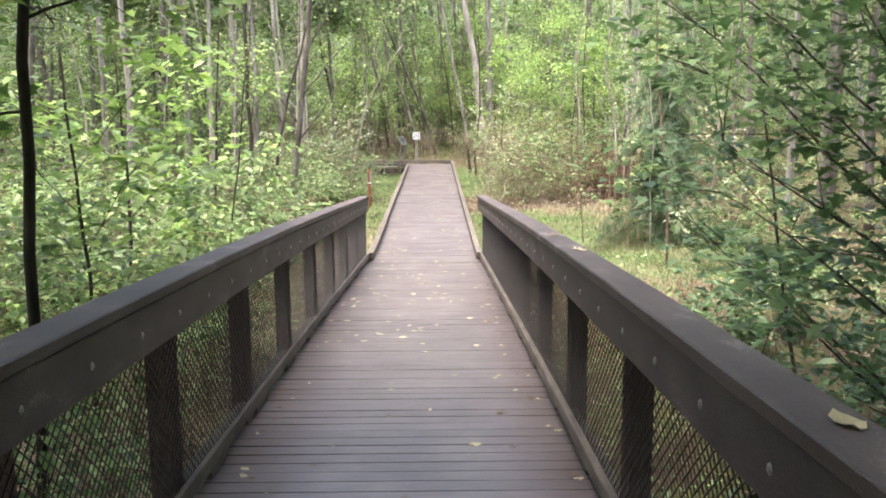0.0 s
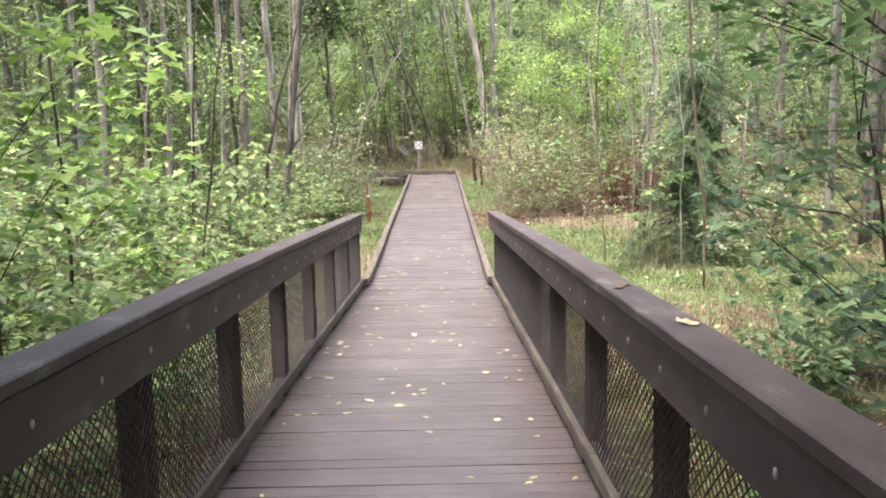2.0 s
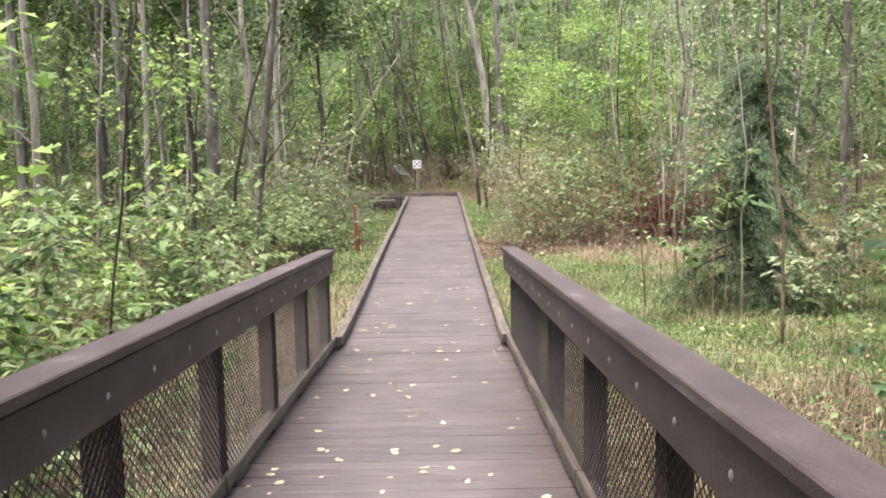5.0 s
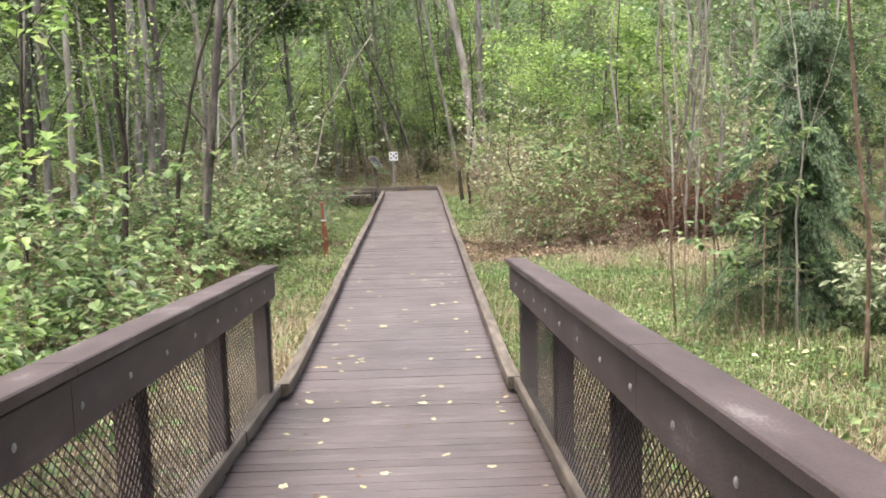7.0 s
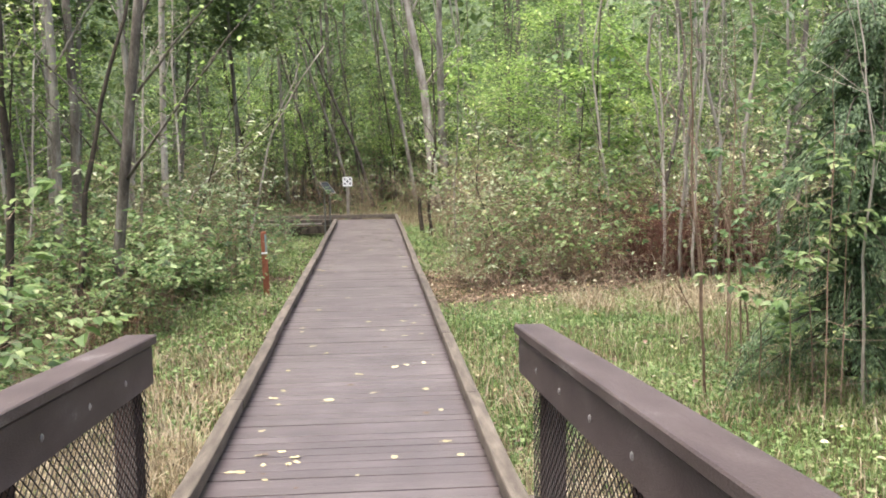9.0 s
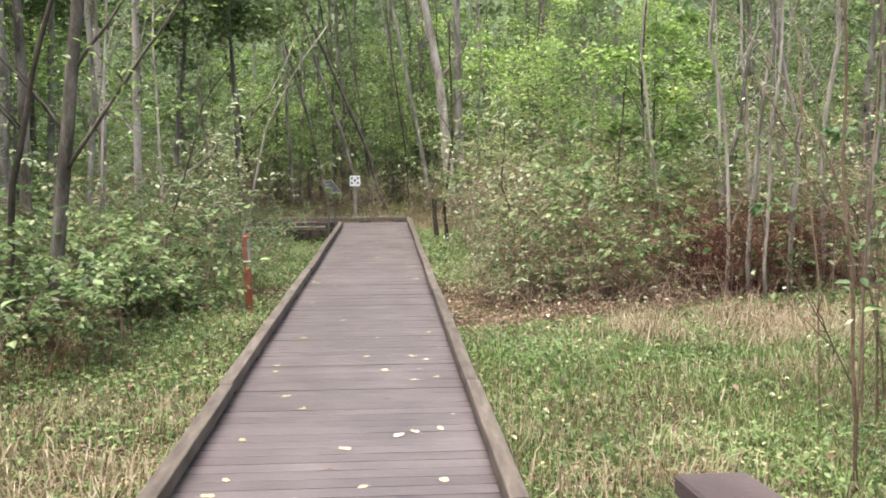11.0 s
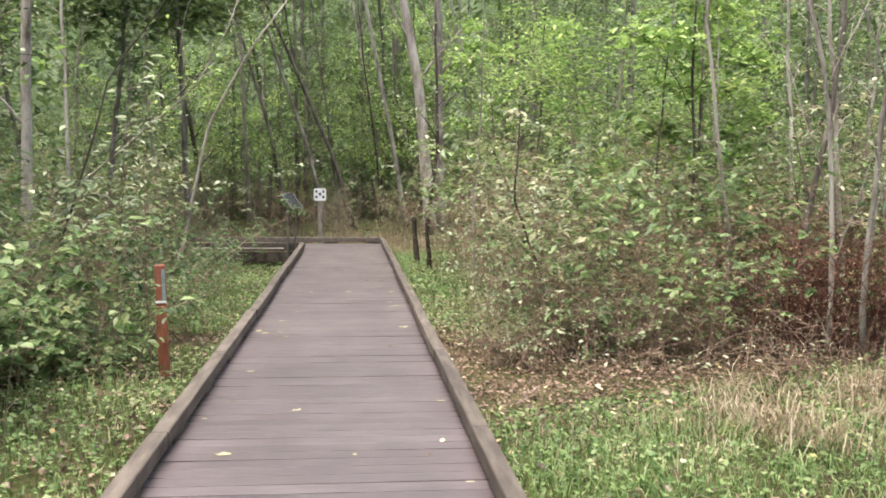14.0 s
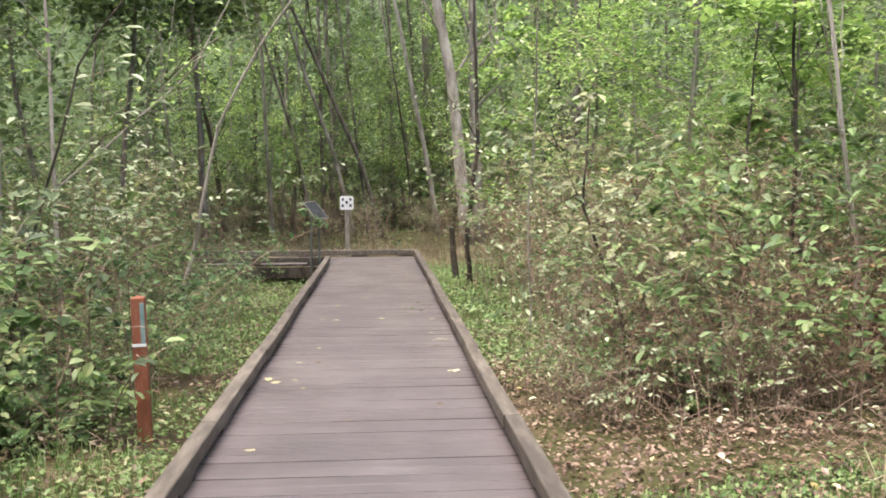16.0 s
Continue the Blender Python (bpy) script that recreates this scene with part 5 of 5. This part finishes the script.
b.leaves(g2, p, g2.uniform(0.03, 0.07, len(p)), 0.8, 0.3, 0.0, True)
p = spots(g2, 12000, -7, 7, -3, 13, None, 0.8, -0.3, 15.0)
p[:, 2] += np.abs(g2.normal(0.15, 0.15, len(p)))
b.leaves(g2, p, g2.uniform(0.05, 0.11, len(p)), 0.65, 0.35, 0.1, True)
stuff("ground_plants", b, GRASS_GREEN, "low creeping green plants covering the floor", "plants")

b = Buf()
p = spots(g2, 27000, 1.0, 8, 21.6, 30, lambda x, y: y > 21.9 + 0.2 * x, 0.5, -0.5, 5.0)
p[:, 2] += 0.015 + np.abs(g2.normal(0, 0.02, len(p)))
b.leaves(g2, p, g2.uniform(0.025, 0.062, len(p)), 0.6, 0.4, 0.0, True)
p = spots(g2, 5000, -4.5, -1.0, 14, 36, None, 0.5, -0.5, 6.5)
p[:, 2] += 0.02 + np.abs(g2.normal(0, 0.03, len(p)))
b.leaves(g2, p, g2.uniform(0.03, 0.08, len(p)), 0.7, 0.3, 0.0, True)
p = spots(g2, 5200, -6, 10, 6, 42, None, 0.5, -0.5, 6.0)
p[:, 2] += 0.03 + np.abs(g2.normal(0, 0.03, len(p)))
b.leaves(g2, p, g2.uniform(0.04, 0.10, len(p)), 0.7, 0.3, 0.0, True)
stuff("leaf_litter", b, LITTER, "brown and tan fallen leaves on the woodland floor", "leaves")

b = Buf()
for n, x0, x1 in ((300, 1.0, 6.5), (70, -3.5, -1.0)):
    p = spots(g2, n, x0, x1, 13, 26, None, 0.7, -0.4, 7.0)
    p[:, 2] += 0.07
    b.leaves(g2, p, g2.uniform(0.04, 0.085, len(p)), 0.65, 0.3, 0.0, False)
stuff("pale_leaf_litter", b, FALLEN_YELLOW, "pale yellow leaves scattered over the grass", "leaves")

b = Buf()
p = spots(g2, 30000, -24, 24, -10, 52, lambda x, y: abs(x) > 5 or y > 40 or y < 6, 0.5, -0.2, 17.0)
p[:, 2] += np.abs(g2.normal(0.10, 0.10, len(p)))
b.leaves(g2, p, g2.uniform(0.08, 0.17, len(p)), 0.6, 0.4, 0.1, True)
stuff("woodland_herbs", b, LEAF_ALDER, "low green herbs under the trees", "plants")

# far woods behind the last trees that can be told apart
b = Buf()
n = 95000
az = g2.uniform(-1.15, 1.15, n)
dist = g2.uniform(52, 78, n)
x, y = dist * np.sin(az), 8 + dist * np.cos(az)
z = g2.uniform(0, 1, n) ** 1.1 * 22
keep = np.array([noise.noise(Vector((a * 0.22, c * 0.22, e * 0.22))) for a, c, e in zip(x, y, z)]) > -0.12
p = np.stack([x, y, z], 1)[keep]
b.leaves(g2, p, g2.uniform(0.35, 0.8, len(p)), 0.65, 0.5, 0.2, True)
n = 26000
az = g2.uniform(1.15, 2 * math.pi - 1.15, n)
dist = g2.uniform(26, 45, n)
x, y, z = dist * np.sin(az), 12 + dist * np.cos(az), g2.uniform(0, 1, n) * 13
p = np.stack([x, y, z], 1)
b.leaves(g2, p, g2.uniform(0.3, 0.6, len(p)), 0.65, 0.5, 0.2, True)
stuff("far_woods", b, LEAF_ALDER, "far green woodland foliage", "woods")

# distance: a plain wooded rise that closes the view
b = Buf()
k = 48
ang = np.linspace(-math.pi, math.pi, k + 1)
vs, fs = [], []
for j, (rad, h) in enumerate(((84, -2), (88, 10), (94, 24))):
    for a in ang:
        hh = h + (5 * noise.noise(Vector((math.cos(a) * 6, math.sin(a) * 6, j))) if j == 2 else 0)
        vs.append((rad * math.sin(a), 12 + rad * math.cos(a), hh))
for j in range(2):
    for i in range(k):
        fs.append((j * (k + 1) + i, j * (k + 1) + i + 1, (j + 1) * (k + 1) + i + 1, (j + 1) * (k + 1) + i))
b.add(vs, fs)
tagged(new("backdrop", b.mesh("backdrop", DISTANCE)), "distant green wooded rise", "backdrop", kind="structure")

# ---------------------------------------------------------------- fallen leaves on the planks and rails
fallen = []
for v in range(7):
    r3 = np.random.default_rng(900 + v)
    b = Buf()
    k = 11
    a = np.linspace(0, 2 * math.pi, k, endpoint=False)
    ln, wd = 0.055, 0.03 + 0.006 * (v % 3)
    rim = np.stack([np.cos(a) * ln * (1 + 0.12 * r3.normal(0, 1, k)), np.sin(a) * wd * (1 + 0.12 * r3.normal(0, 1, k)), 0.004 + np.abs(r3.normal(0, 0.006, k))], 1)
    b.add(np.concatenate([[[0, 0, 0.002]], rim]), [(0, i + 1, (i + 1) % k + 1) for i in range(k)])
    b.add(np.concatenate([[[0, 0, 0.0005]], rim * (0.98, 0.98, 1) - (0, 0, 0.0012)]), [(0, (i + 1) % k + 1, i + 1) for i in range(k)])
    b.tube([(-ln * 0.9, 0, 0.003), (-ln * 1.5, 0.006, 0.002)], [0.0012, 0.0008], 3)
    fallen.append(b.mesh("fallen_leaf", FALLEN_BROWN if v in (5, 6) else FALLEN_YELLOW))


def drop_leaf(x, y, s=1.0, v=None, h=0.002, turn=None):
    v = g2.integers(7) if v is None else v
    ob = new("fallen_leaf", fallen[v])
    slope = math.degrees(math.atan2(deck_z(y + 0.05) - deck_z(y - 0.05), 0.1))
    ob.matrix_basis = pose(x, y, deck_z(y) + h, slope + g2.normal(0, 3), g2.normal(0, 3), g2.uniform(0, 360) if turn is None else turn) @ Matrix.Scale(s, 4)
    tagged(ob, "small brown curled leaf fallen on the planks" if v > 4 else "pale yellow leaf fallen on the brown planks", "leaf", "fallen leaves")


for x, y in ((0.27, 14.8), (-0.47, 15.0), (0.64, 15.1), (0.14, 16.5), (-0.22, 16.3), (0.45, 17.5), (-0.48, 18.5), (0.66, 15.9), (-0.2, 21.8), (-0.64, 23.1), (0.7, 21.0), (0.78, 22.0), (0.7, 25.3), (-0.59, 25.8), (-0.77, 25.1),
             (0.53, 28.9), (-0.55, 20.8), (0.12, 28.4), (0.03, 6.86), (-0.33, 6.56), (-0.7, 7.34), (0.52, 7.43), (0.75, 8.37), (0.29, 9.31), (-0.09, 9.3), (-0.72, 8.3), (-0.45, 6.22)):
    drop_leaf(x, y, g2.uniform(0.55, 0.9), g2.integers(5))
for i in range(110):
    drop_leaf(g2.uniform(-0.88, 0.88), g2.uniform(1.5, 14.5), g2.uniform(0.28, 0.6))
for i in range(70):
    drop_leaf(g2.choice([-1, 1]) * (0.88 - abs(g2.normal(0, 0.10))), g2.uniform(1.5, 14.0), g2.uniform(0.25, 0.55), g2.choice([5, 6, 1]))
for i in range(62):
    side = g2.choice([-1, 1, 0])
    drop_leaf(side * g2.uniform(0.45, 0.82) + (side == 0) * g2.uniform(-0.7, 0.7), g2.uniform(14, 37.5), g2.uniform(0.3, 0.8), g2.choice([0, 1, 2, 3, 4, 5, 6]))
for i in range(34):
    drop_leaf(g2.uniform(-0.78, 0.78), g2.uniform(6.0, 20.0), g2.uniform(0.5, 0.8), g2.integers(5))
for x, y, k in ((0.94, 4.1, 5), (0.90, 4.02, 6), (0.935, 3.1, 3), (0.935, -0.1, 1)):
    drop_leaf(x, y, 0.8, k, 1.082)

# ---------------------------------------------------------------- planks
PITCH = 0.1448
plank_meshes = []
for half in (1.06, 0.975):
    for v in range(4):
        r2 = np.random.default_rng(70 + v)
        b = Buf()
        b.box((-half + r2.normal(0, 0.004), -0.0668, -0.038), (half + r2.normal(0, 0.004), 0.0668, 0.0), 0.0008)
        plank_meshes.append(b.mesh("plank", PLANK))
prng = np.random.default_rng(5)
y, cnt = -5.0, 0
while y < END_Y - 0.05:
    base = 0 if y < BRIDGE_END + 0.2 else 4
    ob = new("plank", plank_meshes[base + prng.integers(4)])
    ob.parent = deck
    slope = math.degrees(math.atan2(deck_z(y + 0.07) - deck_z(y - 0.07), 0.14))
    ob.matrix_basis = pose(prng.normal(0, 0.003), y, deck_z(y) + prng.normal(0, 0.0012), slope, prng.normal(0, 0.06), prng.normal(0, 0.06))
    y += PITCH
x = -1.05
cross = Buf()
cross.box((-0.0689, -0.85, -0.038), (0.0689, 0.85, 0.0), 0.0012)
cross_mesh = cross.mesh("plank", PLANK)
while x > -9:
    ob = new("plank", cross_mesh)
    ob.parent = branch
    ob.matrix_basis = pose(x, 37.1, 0.0 + prng.normal(0, 0.0012), 0, 0, prng.normal(0, 0.06))
    x -= PITCH
